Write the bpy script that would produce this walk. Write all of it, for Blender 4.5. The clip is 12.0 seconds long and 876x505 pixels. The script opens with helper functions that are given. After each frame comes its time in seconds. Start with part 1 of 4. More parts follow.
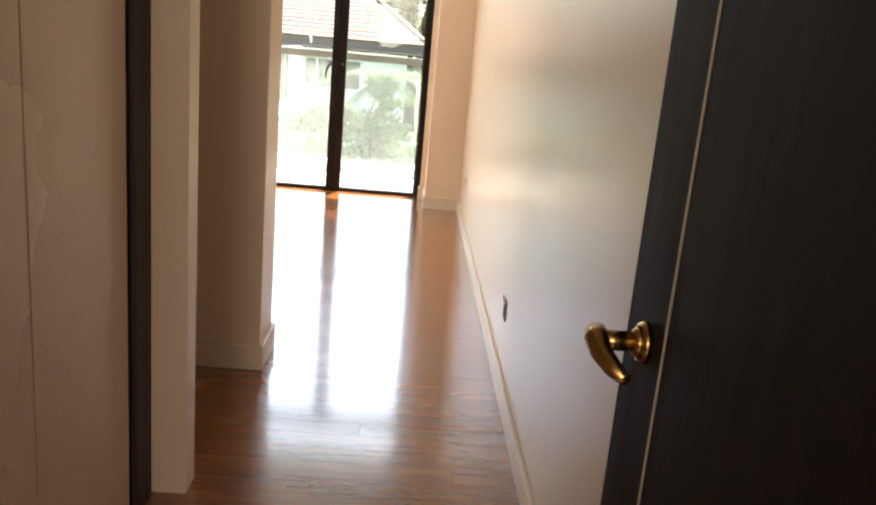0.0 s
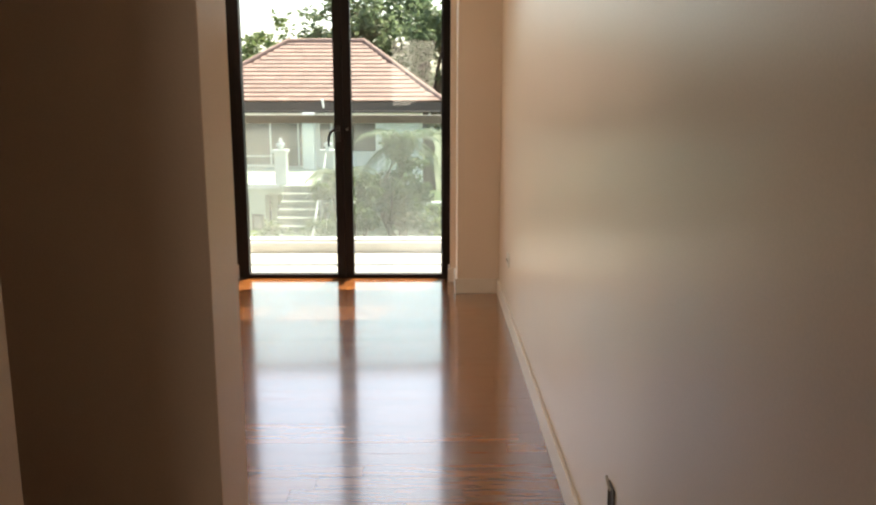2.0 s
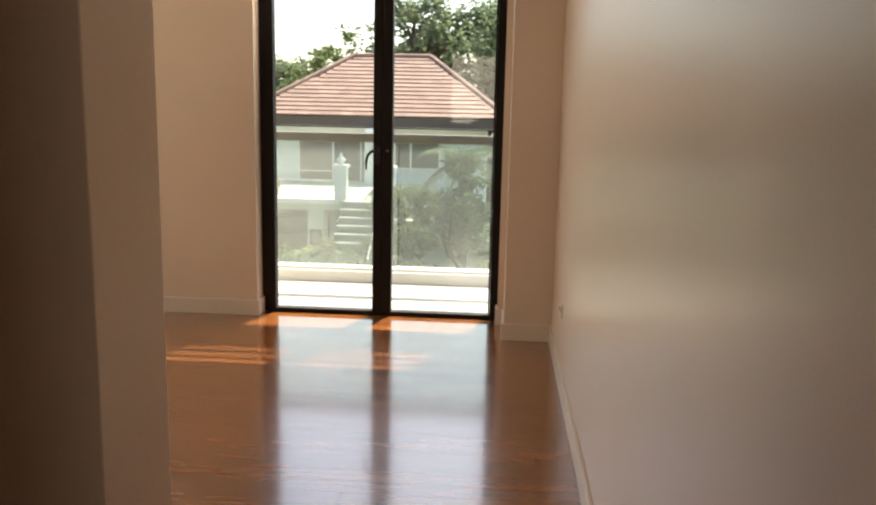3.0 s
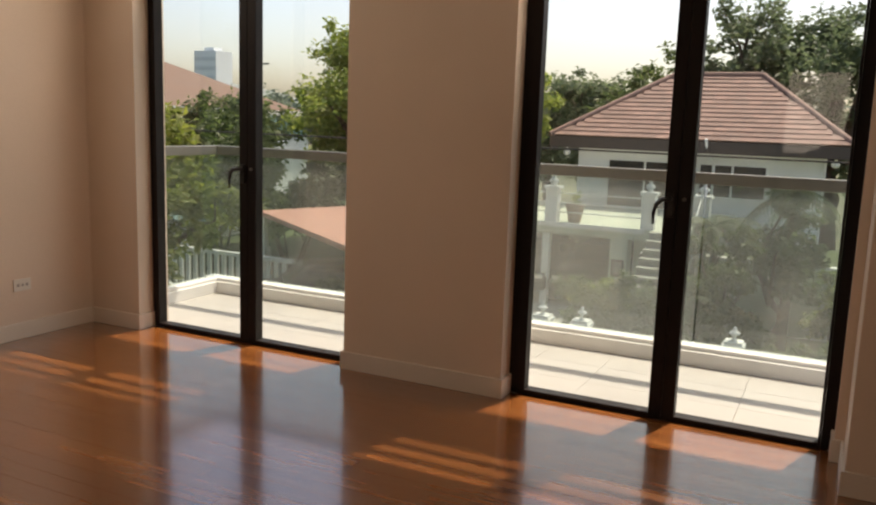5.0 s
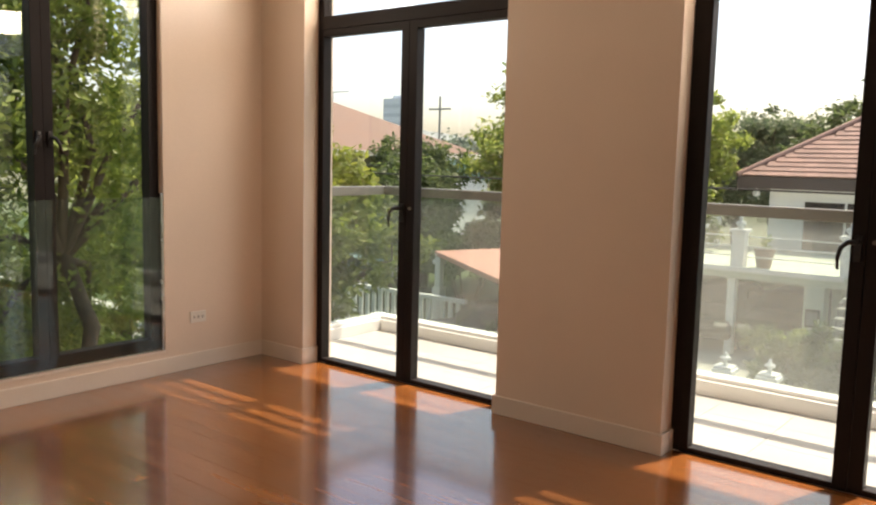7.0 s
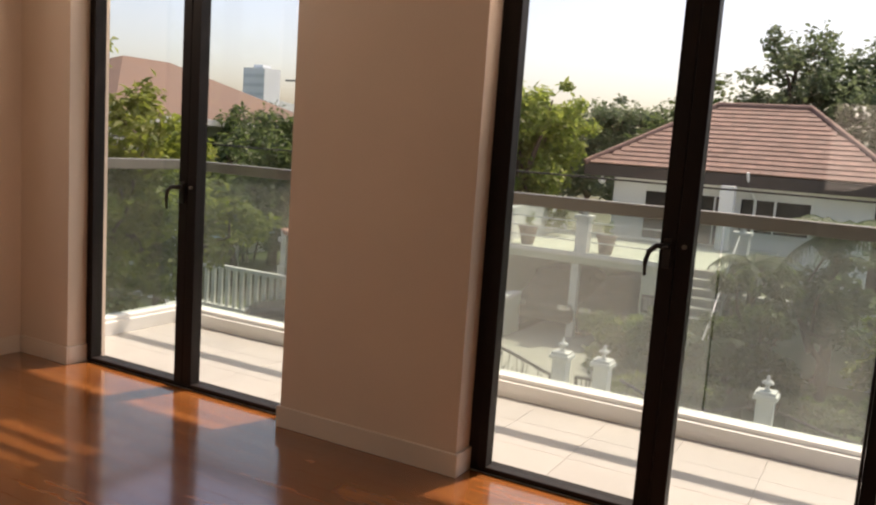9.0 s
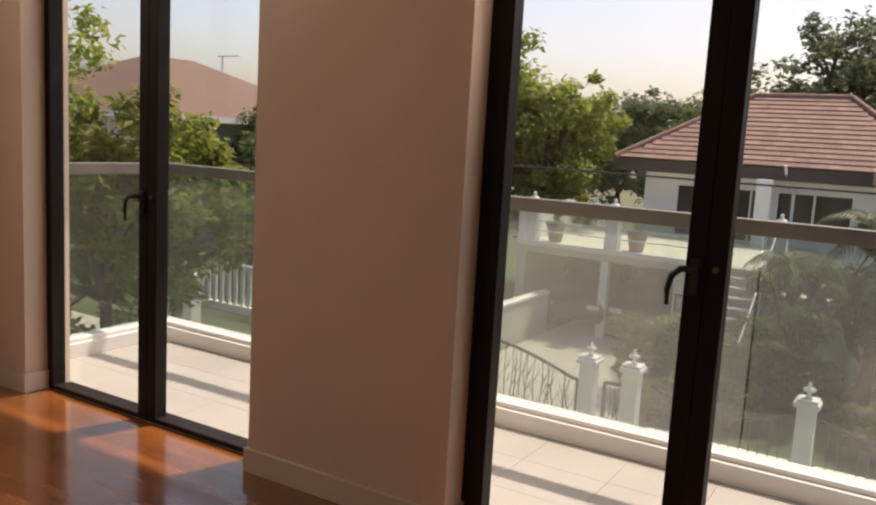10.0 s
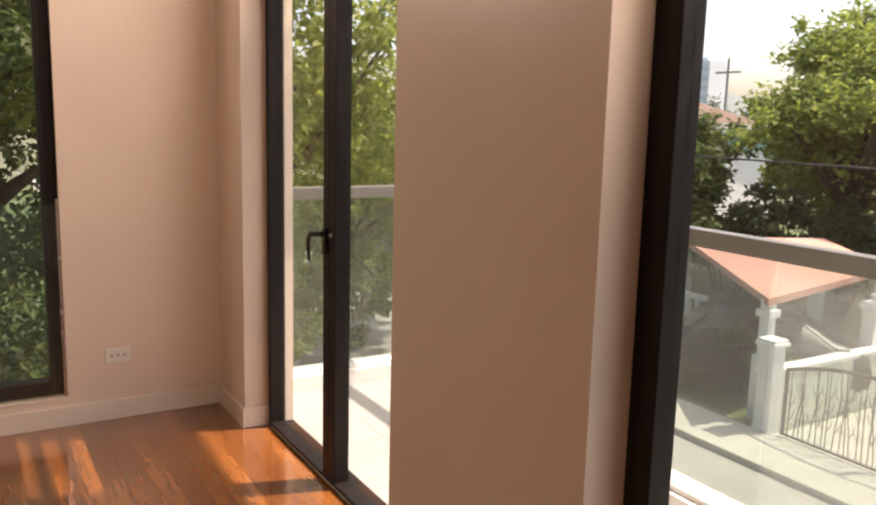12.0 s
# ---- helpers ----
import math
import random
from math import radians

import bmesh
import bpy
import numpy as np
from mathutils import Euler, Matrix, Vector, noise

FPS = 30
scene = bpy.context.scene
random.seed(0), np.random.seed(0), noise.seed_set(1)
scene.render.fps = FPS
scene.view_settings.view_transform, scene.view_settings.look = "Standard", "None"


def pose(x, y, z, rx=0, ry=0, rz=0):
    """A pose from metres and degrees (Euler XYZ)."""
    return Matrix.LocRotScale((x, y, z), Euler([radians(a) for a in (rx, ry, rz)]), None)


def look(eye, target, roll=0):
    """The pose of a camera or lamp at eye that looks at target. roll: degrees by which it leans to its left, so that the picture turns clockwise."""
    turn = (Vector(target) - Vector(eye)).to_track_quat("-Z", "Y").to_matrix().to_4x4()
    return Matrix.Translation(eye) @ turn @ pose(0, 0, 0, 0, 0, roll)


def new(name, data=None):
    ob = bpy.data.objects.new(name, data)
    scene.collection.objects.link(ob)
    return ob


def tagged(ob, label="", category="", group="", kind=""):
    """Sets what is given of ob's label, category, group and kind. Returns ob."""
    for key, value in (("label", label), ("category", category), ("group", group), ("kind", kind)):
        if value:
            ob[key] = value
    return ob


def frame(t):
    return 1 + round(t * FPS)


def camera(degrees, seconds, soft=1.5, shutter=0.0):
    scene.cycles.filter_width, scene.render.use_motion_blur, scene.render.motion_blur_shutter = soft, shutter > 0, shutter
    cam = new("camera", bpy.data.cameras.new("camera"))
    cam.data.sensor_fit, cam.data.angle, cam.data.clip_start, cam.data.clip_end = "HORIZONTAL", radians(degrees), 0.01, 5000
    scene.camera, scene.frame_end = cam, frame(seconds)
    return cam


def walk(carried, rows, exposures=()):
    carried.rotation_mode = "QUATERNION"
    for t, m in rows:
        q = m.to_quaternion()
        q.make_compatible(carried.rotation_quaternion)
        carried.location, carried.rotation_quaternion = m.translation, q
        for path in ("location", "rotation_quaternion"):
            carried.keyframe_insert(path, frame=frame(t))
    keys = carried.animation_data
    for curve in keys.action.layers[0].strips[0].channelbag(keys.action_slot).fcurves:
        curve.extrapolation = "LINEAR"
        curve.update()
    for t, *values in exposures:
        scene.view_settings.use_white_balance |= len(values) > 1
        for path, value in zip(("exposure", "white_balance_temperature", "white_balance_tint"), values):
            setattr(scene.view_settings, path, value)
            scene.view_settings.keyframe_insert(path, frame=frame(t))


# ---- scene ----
cam = camera(56.3, 12.0, soft=2.2)
PATH = [
    (0, (-0.418, -6.831, 1.314), (-0.332, -4.896, 0.815), 5.1),
    (0.5, (-0.433, -6.579, 1.288), (-0.373, -4.623, 0.872), 1.3),
    (1, (-0.446, -6.312, 1.279), (-0.384, -4.357, 0.862), -0.1),
    (1.5, (-0.418, -5.988, 1.285), (-0.356, -4.027, 0.899), 0.4),
    (2, (-0.436, -5.645, 1.292), (-0.424, -3.681, 0.915), -0.0),
    (2.5, (-0.410, -5.306, 1.294), (-0.398, -3.338, 0.937), 0.4),
    (3, (-0.328, -4.996, 1.31), (-0.472, -3.031, 0.97), 1.2),
    (3.2, (-0.304, -4.839, 1.309), (-0.515, -2.878, 0.979), 0.9),
    (4.8, (-0.398, -3.821, 1.359), (-1.231, -2.028, 1.055), 1.8),
    (5, (-0.406, -3.737, 1.37), (-1.268, -1.96, 1.056), 2.0),
    (5.5, (-0.365, -3.596, 1.367), (-1.441, -1.934, 1.08), 1.7),
    (6, (-0.36, -3.58, 1.372), (-1.562, -1.999, 1.129), 1.4),
    (6.5, (-0.359, -3.573, 1.372), (-1.602, -2.026, 1.122), 1.4),
    (7, (-0.36, -3.564, 1.35), (-1.598, -2.01, 1.125), 1.4),
    (7.5, (-0.36, -3.448, 1.377), (-1.588, -1.888, 1.134), 1.8),
    (7.7, (-0.375, -3.388, 1.369), (-1.54, -1.776, 1.124), 2.0),
    (9.3, (-0.401, -2.787, 1.377), (-1.35, -1.046, 1.111), 4.1),
    (9.5, (-0.45, -2.681, 1.381), (-1.419, -0.953, 1.108), 3.9),
    (10, (-0.507, -2.372, 1.405), (-1.525, -0.673, 1.124), 3.3),
    (10.5, (-0.492, -2.053, 1.428), (-1.66, -0.456, 1.135), 2.6),
    (11, (-0.569, -1.744, 1.445), (-2.014, -0.399, 1.123), 2.1),
    (11.5, (-0.613, -1.447, 1.46), (-2.126, -0.172, 1.168), 1.5),
    (12, (-0.542, -1.174, 1.529), (-2.236, -0.161, 1.205), 1.5),
]
EXPOSURES = [(0.0, 3.45, 7000, 10), (0.25, 2.95, 7000, 10), (0.5, 2.5, 7000, 11), (1.5, 2.45, 7200, 11), (3.0, 2.1, 7300, 13), (5.0, 1.05, 7600, 20), (5.7, 1.25, 7600, 20),
             (6.5, 1.64, 7600, 21), (7.7, 1.62, 7600, 21), (9.3, 0.95, 7700, 28), (10.5, 0.85, 7800, 30), (11.0, 1.45, 7600, 28), (11.5, 1.6, 7500, 27), (12.0, 1.62, 7600, 28)]
walk(cam, [(t, look(eye, target, roll)) for t, eye, target, roll in PATH], EXPOSURES)
SUN_EL, SUN_AZ = 60.0, 18.0

# ---------- world, sun, fill lamps ------------
world = bpy.data.worlds.new("world")
scene.world = world
world.use_nodes = True
wn = world.node_tree
wn.nodes.clear()
sky = wn.nodes.new("ShaderNodeTexSky")
sky.sky_type, sky.sun_disc = "NISHITA", False
sky.sun_elevation, sky.sun_rotation = radians(SUN_EL), radians(SUN_AZ)
sky.air_density, sky.dust_density, sky.ozone_density = 0.9, 3.0, 1.4
bgn = wn.nodes.new("ShaderNodeBackground")
bgn.inputs["Strength"].default_value = 0.128
wout = wn.nodes.new("ShaderNodeOutputWorld")
wn.links.new(sky.outputs[0], bgn.inputs["Color"])
wn.links.new(bgn.outputs[0], wout.inputs["Surface"])


def sun_lamp():
    d = bpy.data.lights.new("sun", "SUN")
    d.energy, d.angle, d.color = 2.8, radians(1.0), (1.0, 0.94, 0.85)
    ob = new("sun", d)
    h = math.cos(radians(SUN_EL))
    way = Vector((h * math.sin(radians(SUN_AZ)), h * math.cos(radians(SUN_AZ)), math.sin(radians(SUN_EL))))
    ob.matrix_world = look(way * 40, (0, 0, 0))


def fill_lamp(eye, target, w, h, power, spread=180.0):
    d = bpy.data.lights.new("fill_light", "AREA")
    d.shape, d.size, d.size_y, d.energy, d.color = "RECTANGLE", w, h, power, (1.0, 0.91, 0.80)
    d.spread = radians(spread)
    ob = new("fill_light", d)
    ob.matrix_world = look(eye, target)
    return ob


sun_lamp()

# ---------- helpers ----------


def empty(name, loc=(0, 0, 0), rz=0.0):
    ob = new(name)
    ob.empty_display_size = 0.1
    ob.matrix_world = pose(*loc, 0, 0, rz)
    return ob


def mesh_of(name, bm, material, smooth=False):
    me = bpy.data.meshes.new(name)
    bm.normal_update()
    bm.to_mesh(me)
    bm.free()
    for m in (material if isinstance(material, (list, tuple)) else (material,)):
        me.materials.append(m)
    if smooth:
        for p in me.polygons:
            p.use_smooth = True
    return me


def part(name, bm, material, parent=None, label="", smooth=False):
    ob = new(name, mesh_of(name, bm, material, smooth))
    if parent is not None:
        ob.parent = parent
    if label:
        ob["label"] = label
    return ob


def thing(name, bm, material, label, category, kind="", group="", smooth=False):
    return tagged(part(name, bm, material, None, "", smooth), label, category, group, kind)


def box(bm, x0, x1, y0, y1, z0, z1, bevel=0.0):
    r = bmesh.ops.create_cube(bm, size=1.0, matrix=Matrix.Translation(((x0 + x1) / 2, (y0 + y1) / 2, (z0 + z1) / 2)) @ Matrix.Diagonal((abs(x1 - x0), abs(y1 - y0), abs(z1 - z0), 1)))
    if bevel:
        es = {e for v in r["verts"] for e in v.link_edges}
        bmesh.ops.bevel(bm, geom=list(es), offset=bevel, segments=2, affect="EDGES", profile=0.6)
    return bm


def boxes(*specs, bevel=0.0):
    bm = bmesh.new()
    for s in specs:
        box(bm, *s, bevel=bevel)
    return bm


def cyl(bm, p0, p1, r0, r1=None, seg=16):
    a, b = Vector(p0), Vector(p1)
    q = (b - a).to_track_quat("Z", "Y").to_matrix().to_4x4()
    bmesh.ops.create_cone(bm, cap_ends=True, segments=seg, radius1=r0, radius2=r0 if r1 is None else r1,
                          depth=(b - a).length, matrix=Matrix.Translation((a + b) / 2) @ q)
    return bm


def tube(bm, pts, r, seg=8):
    """A bent round bar through pts; r one radius or one for each point."""
    pts = [Vector(p) for p in pts]
    rr = r if isinstance(r, (list, tuple)) else [r] * len(pts)
    rings = []
    for i, p in enumerate(pts):
        d = (pts[min(i + 1, len(pts) - 1)] - pts[max(i - 1, 0)]).normalized()
        q = d.to_track_quat("Z", "Y")
        rings.append([bm.verts.new(p + q @ Vector((rr[i] * math.cos(a), rr[i] * math.sin(a), 0)))
                      for a in (2 * math.pi * k / seg for k in range(seg))])
    for a, b in zip(rings, rings[1:]):
        for k in range(seg):
            bm.faces.new((a[k], a[(k + 1) % seg], b[(k + 1) % seg], b[k]))
    bm.faces.new(rings[0][::-1])
    bm.faces.new(rings[-1])
    return bm


def lathe(bm, prof, cx=0.0, cy=0.0, seg=16):
    """A turned shape from (radius, height) pairs."""
    rings = [[bm.verts.new((cx + r * math.cos(2 * math.pi * k / seg), cy + r * math.sin(2 * math.pi * k / seg), z)) for k in range(seg)] for r, z in prof]
    for a, b in zip(rings, rings[1:]):
        for k in range(seg):
            bm.faces.new((a[k], a[(k + 1) % seg], b[(k + 1) % seg], b[k]))
    bm.faces.new(rings[0][::-1])
    bm.faces.new(rings[-1])
    return bm


def poly(bm, *pts):
    return bm.faces.new([bm.verts.new(p) for p in pts])


# ---------- materials ----------


def surface(name, col, rough=0.6, var=0.12, scale=3.0, fine=60.0, bump=0.05, metal=0.0, coat=0.0, stretch=(1, 1, 1), rnd=0.0, col2=None, spec=0.5, island=False):
    """Paint, stone, wood, metal: two scales of noise in colour and gloss, fine relief."""
    m = bpy.data.materials.new(name)
    m.use_nodes = True
    nt = m.node_tree
    N, L = nt.nodes, nt.links
    b = N["Principled BSDF"]
    geo = N.new("ShaderNodeNewGeometry")
    mp = N.new("ShaderNodeMapping")
    mp.inputs["Scale"].default_value = stretch
    info = N.new("ShaderNodeObjectInfo")
    vm = N.new("ShaderNodeVectorMath")
    vm.operation = "MULTIPLY_ADD"
    vm.inputs[1].default_value = (1, 1, 1)
    cb = N.new("ShaderNodeCombineXYZ")
    rm = N.new("ShaderNodeMath")
    rm.operation = "MULTIPLY"
    rm.inputs[1].default_value = 37.0 if rnd else 0.0
    L.new(info.outputs["Random"], rm.inputs[0])
    L.new(rm.outputs[0], cb.inputs[0])
    L.new(rm.outputs[0], cb.inputs[2])
    L.new(geo.outputs["Position"], vm.inputs[0])
    L.new(cb.outputs[0], vm.inputs[2])
    L.new(vm.outputs[0], mp.inputs["Vector"])
    n1, n2 = N.new("ShaderNodeTexNoise"), N.new("ShaderNodeTexNoise")
    n1.inputs["Scale"].default_value, n1.inputs["Detail"].default_value = scale, 5
    n2.inputs["Scale"].default_value, n2.inputs["Detail"].default_value = fine, 4
    L.new(mp.outputs[0], n1.inputs["Vector"])
    L.new(mp.outputs[0], n2.inputs["Vector"])
    c = Vector(col)
    d = Vector(col2) if col2 else c * (1 - 2.2 * var)
    mx = N.new("ShaderNodeMix")
    mx.data_type = "RGBA"
    ramp = N.new("ShaderNodeMapRange")
    ramp.inputs["From Min"].default_value, ramp.inputs["From Max"].default_value = 0.36, 0.64
    ad = N.new("ShaderNodeMath")
    ad.operation = "MULTIPLY_ADD"
    ad.inputs[1].default_value = 0.45
    sc = N.new("ShaderNodeMath")
    sc.operation = "MULTIPLY"
    sc.inputs[1].default_value = 0.55
    L.new(n1.outputs[0], sc.inputs[0])
    L.new(n2.outputs[0], ad.inputs[0])
    L.new(sc.outputs[0], ad.inputs[2])
    L.new(ad.outputs[0], ramp.inputs[0])
    L.new(ramp.outputs[0], mx.inputs[0])
    mx.inputs[6].default_value = (*d, 1)
    mx.inputs[7].default_value = (*c, 1)
    last = mx.outputs[2]
    if rnd:
        hs = N.new("ShaderNodeHueSaturation")
        mr = N.new("ShaderNodeMapRange")
        mr.inputs["To Min"].default_value, mr.inputs["To Max"].default_value = 1 - rnd, 1 + rnd
        L.new(geo.outputs["Random Per Island"] if island else info.outputs["Random"], mr.inputs[0])
        L.new(mr.outputs[0], hs.inputs["Value"])
        L.new(last, hs.inputs["Color"])
        last = hs.outputs[0]
    L.new(last, b.inputs["Base Color"])
    rr = N.new("ShaderNodeMapRange")
    rr.inputs["To Min"].default_value, rr.inputs["To Max"].default_value = max(rough * 0.8, 0.02), min(rough * 1.25, 1)
    L.new(n1.outputs[0], rr.inputs[0])
    L.new(rr.outputs[0], b.inputs["Roughness"])
    b.inputs["Metallic"].default_value = metal
    b.inputs["Specular IOR Level"].default_value = spec
    if coat:
        b.inputs["Coat Weight"].default_value, b.inputs["Coat Roughness"].default_value = coat, 0.10
    if bump:
        bp = N.new("ShaderNodeBump")
        bp.inputs["Strength"].default_value, bp.inputs["Distance"].default_value = bump, 0.01
        L.new(ad.outputs[0], bp.inputs["Height"])
        L.new(bp.outputs[0], b.inputs["Normal"])
    return m


def leafy(name, col, col2):
    m = bpy.data.materials.new(name)
    m.use_nodes = True
    nt = m.node_tree
    N, L = nt.nodes, nt.links
    b, out = N["Principled BSDF"], N["Material Output"]
    geo = N.new("ShaderNodeNewGeometry")
    mx = N.new("ShaderNodeMix")
    mx.data_type = "RGBA"
    mx.inputs[6].default_value, mx.inputs[7].default_value = (*col, 1), (*col2, 1)
    L.new(geo.outputs["Random Per Island"], mx.inputs[0])
    L.new(mx.outputs[2], b.inputs["Base Color"])
    b.inputs["Roughness"].default_value = 0.5
    tr = N.new("ShaderNodeBsdfTranslucent")
    L.new(mx.outputs[2], tr.inputs["Color"])
    ms = N.new("ShaderNodeMixShader")
    ms.inputs[0].default_value = 0.58
    L.new(b.outputs[0], ms.inputs[1])
    L.new(tr.outputs[0], ms.inputs[2])
    L.new(ms.outputs[0], out.inputs["Surface"])
    return m


def glassy(name, tint, gloss_max=0.6, veil=0.0):
    """A thin clear pane: straight through, with a reflection that grows at a slant; the last argument adds a pale dull
    film.
    """
    m = bpy.data.materials.new(name)
    m.use_nodes = True
    nt = m.node_tree
    N, L = nt.nodes, nt.links
    N.remove(N["Principled BSDF"])
    out = N["Material Output"]
    t = N.new("ShaderNodeBsdfTransparent")
    t.inputs[0].default_value = (*tint, 1)
    g = N.new("ShaderNodeBsdfGlossy")
    g.inputs["Roughness"].default_value = 0.02
    fr = N.new("ShaderNodeLayerWeight")
    fr.inputs["Blend"].default_value = 0.5
    pw, sl = N.new("ShaderNodeMath"), N.new("ShaderNodeMath")
    pw.operation, sl.operation = "POWER", "MULTIPLY_ADD"
    pw.inputs[1].default_value, sl.inputs[1].default_value, sl.inputs[2].default_value = 5.0, gloss_max, 0.035
    L.new(fr.outputs["Facing"], pw.inputs[0])
    L.new(pw.outputs[0], sl.inputs[0])
    ms = N.new("ShaderNodeMixShader")
    L.new(sl.outputs[0], ms.inputs[0])
    base = t.outputs[0]
    if veil:
        df = N.new("ShaderNodeBsdfDiffuse")
        df.inputs[0].default_value = (0.75, 0.78, 0.75, 1)
        tl = N.new("ShaderNodeBsdfTranslucent")
        tl.inputs[0].default_value = (0.75, 0.78, 0.75, 1)
        m0 = N.new("ShaderNodeMixShader")
        L.new(df.outputs[0], m0.inputs[1])
        L.new(tl.outputs[0], m0.inputs[2])
        md = N.new("ShaderNodeMixShader")
        nz = N.new("ShaderNodeTexNoise")
        nz.inputs["Scale"].default_value = 2.5
        mr = N.new("ShaderNodeMapRange")
        mr.inputs["To Min"].default_value, mr.inputs["To Max"].default_value = veil * 0.5, veil * 1.5
        L.new(nz.outputs[0], mr.inputs[0])
        L.new(mr.outputs[0], md.inputs[0])
        L.new(t.outputs[0], md.inputs[1])
        L.new(m0.outputs[0], md.inputs[2])
        base = md.outputs[0]
    L.new(base, ms.inputs[1])
    L.new(g.outputs[0], ms.inputs[2])
    L.new(ms.outputs[0], out.inputs["Surface"])
    return m


WALL = surface("wall_paint", (0.78, 0.645, 0.525), 0.30, 0.04, 1.2, 180, 0.03, spec=0.5)
TRIM = surface("trim_paint", (0.77, 0.685, 0.59), 0.35, 0.04, 2, 150, 0.02)
CEIL = surface("ceiling_paint", (0.78, 0.76, 0.72), 0.8, 0.03, 2, 150, 0.02)
WOOD = surface("plank_wood", (0.295, 0.108, 0.026), 0.21, 0.2, 1.3, 6, 0.0012, stretch=(1.0, 9, 9), rnd=0.2, col2=(0.165, 0.052, 0.014), spec=1.0, coat=1.0)
UNDER = surface("joint_filler", (0.05, 0.02, 0.01), 0.7, 0.1)
LAMINATE = surface("beige_laminate", (0.58, 0.47, 0.35), 0.25, 0.05, 1.5, 120, 0.015)
# near-black colour that stands for shade in gaps and hollows
DARK = surface("painted_shade", (0.03, 0.022, 0.016), 0.6, 0.1)
DOORWOOD = surface("dark_stained_wood", (0.009, 0.006, 0.005), 0.6, 0.2, 2, 14, 0.04, stretch=(14, 14, 1.2), spec=0.13)
BRASS = surface("aged_brass", (0.55, 0.36, 0.14), 0.25, 0.12, 20, 160, 0.03, metal=1.0)
BRONZE = surface("dark_bronze_aluminium", (0.014, 0.010, 0.009), 0.5, 0.1, 6, 200, 0.02, spec=0.2)
BLACK = surface("black_handle", (0.012, 0.012, 0.012), 0.4, 0.1, 10, 100, 0.02)
PLASTIC = surface("white_plastic", (0.78, 0.75, 0.68), 0.3, 0.03, 10, 200, 0.01)
GREYP = surface("grey_slot", (0.10, 0.09, 0.08), 0.4, 0.05)
CHROME = surface("steel", (0.6, 0.6, 0.6), 0.25, 0.05, 20, 200, 0.01, metal=1.0)
PANE = glassy("window_pane", (0.93, 0.96, 0.94))
# three strengths of pale film over the railing panels
RAILGLASS = [glassy("railing_glass_" + n, (0.80, 0.86, 0.83), veil=d) for n, d in (("faint", 0.045), ("milky", 0.08), ("milkier", 0.12))]
GUARDGLASS = glassy("guard_glass", (0.85, 0.92, 0.88), veil=0.02)
TILE = surface("balcony_tile", (0.44, 0.43, 0.405), 0.6, 0.06, 1.5, 60, 0.02, rnd=0.02)
CURB = surface("white_curb_paint", (0.80, 0.80, 0.78), 0.6, 0.06, 4, 80, 0.05)
RAILMET = surface("grey_rail_paint", (0.15, 0.15, 0.13), 0.45, 0.1, 8, 150, 0.03)
STUCCO = surface("white_stucco", (0.82, 0.82, 0.79), 0.85, 0.08, 1.2, 40, 0.1)
PALEGREEN = surface("pale_green_stucco", (0.58, 0.61, 0.50), 0.85, 0.1, 1.2, 40, 0.1)
ROOFTILE = surface("clay_roof_tile", (0.30, 0.185, 0.145), 0.8, 0.16, 3, 30, 0.15, rnd=0.18)
ROOFBROWN = surface("brown_roof", (0.17, 0.105, 0.075), 0.85, 0.12, 1.0, 14, 0.1)
PINK = surface("faded_pink_roof", (0.62, 0.30, 0.23), 0.75, 0.08, 1.2, 40, 0.05)
FASCIA = surface("dark_fascia", (0.085, 0.065, 0.055), 0.6, 0.15, 3, 40, 0.05)
DARKGLASS = surface("dark_house_glass", (0.025, 0.028, 0.03), 0.15, 0.1, 2, 30, 0.0)
IRON = surface("wrought_iron", (0.06, 0.05, 0.04), 0.5, 0.15, 8, 80, 0.05)
CONCRETE = surface("street_concrete", (0.33, 0.32, 0.29), 0.9, 0.15, 0.5, 14, 0.1)
DRIVE = surface("driveway_concrete", (0.45, 0.44, 0.38), 0.9, 0.14, 0.7, 14, 0.1)
GRASS = surface("lawn", (0.075, 0.11, 0.03), 0.95, 0.3, 0.5, 16, 0.3, col2=(0.04, 0.06, 0.02))
EARTH = surface("far_ground", (0.16, 0.17, 0.09), 0.95, 0.25, 0.2, 4, 0.2)
BARK = surface("bark", (0.12, 0.085, 0.06), 0.9, 0.3, 4, 30, 0.4, stretch=(3, 3, 0.6))
LEAF_M = leafy("mango_leaves", (0.14, 0.215, 0.045), (0.35, 0.41, 0.09))
LEAF_D = leafy("dark_leaves", (0.06, 0.10, 0.035), (0.15, 0.20, 0.065))
LEAF_Y = leafy("bright_leaves", (0.12, 0.17, 0.03), (0.26, 0.29, 0.05))
# greyed leaf colour, with distance haze mixed in
LEAF_F = leafy("far_leaves_haze", (0.12, 0.16, 0.12), (0.20, 0.25, 0.19))
LEAF_G = leafy("grey_green_leaves", (0.10, 0.145, 0.075), (0.18, 0.23, 0.12))
CARPAINT = surface("dark_car_paint", (0.012, 0.013, 0.015), 0.35, 0.08, 3, 60, 0.0, spec=0.3)
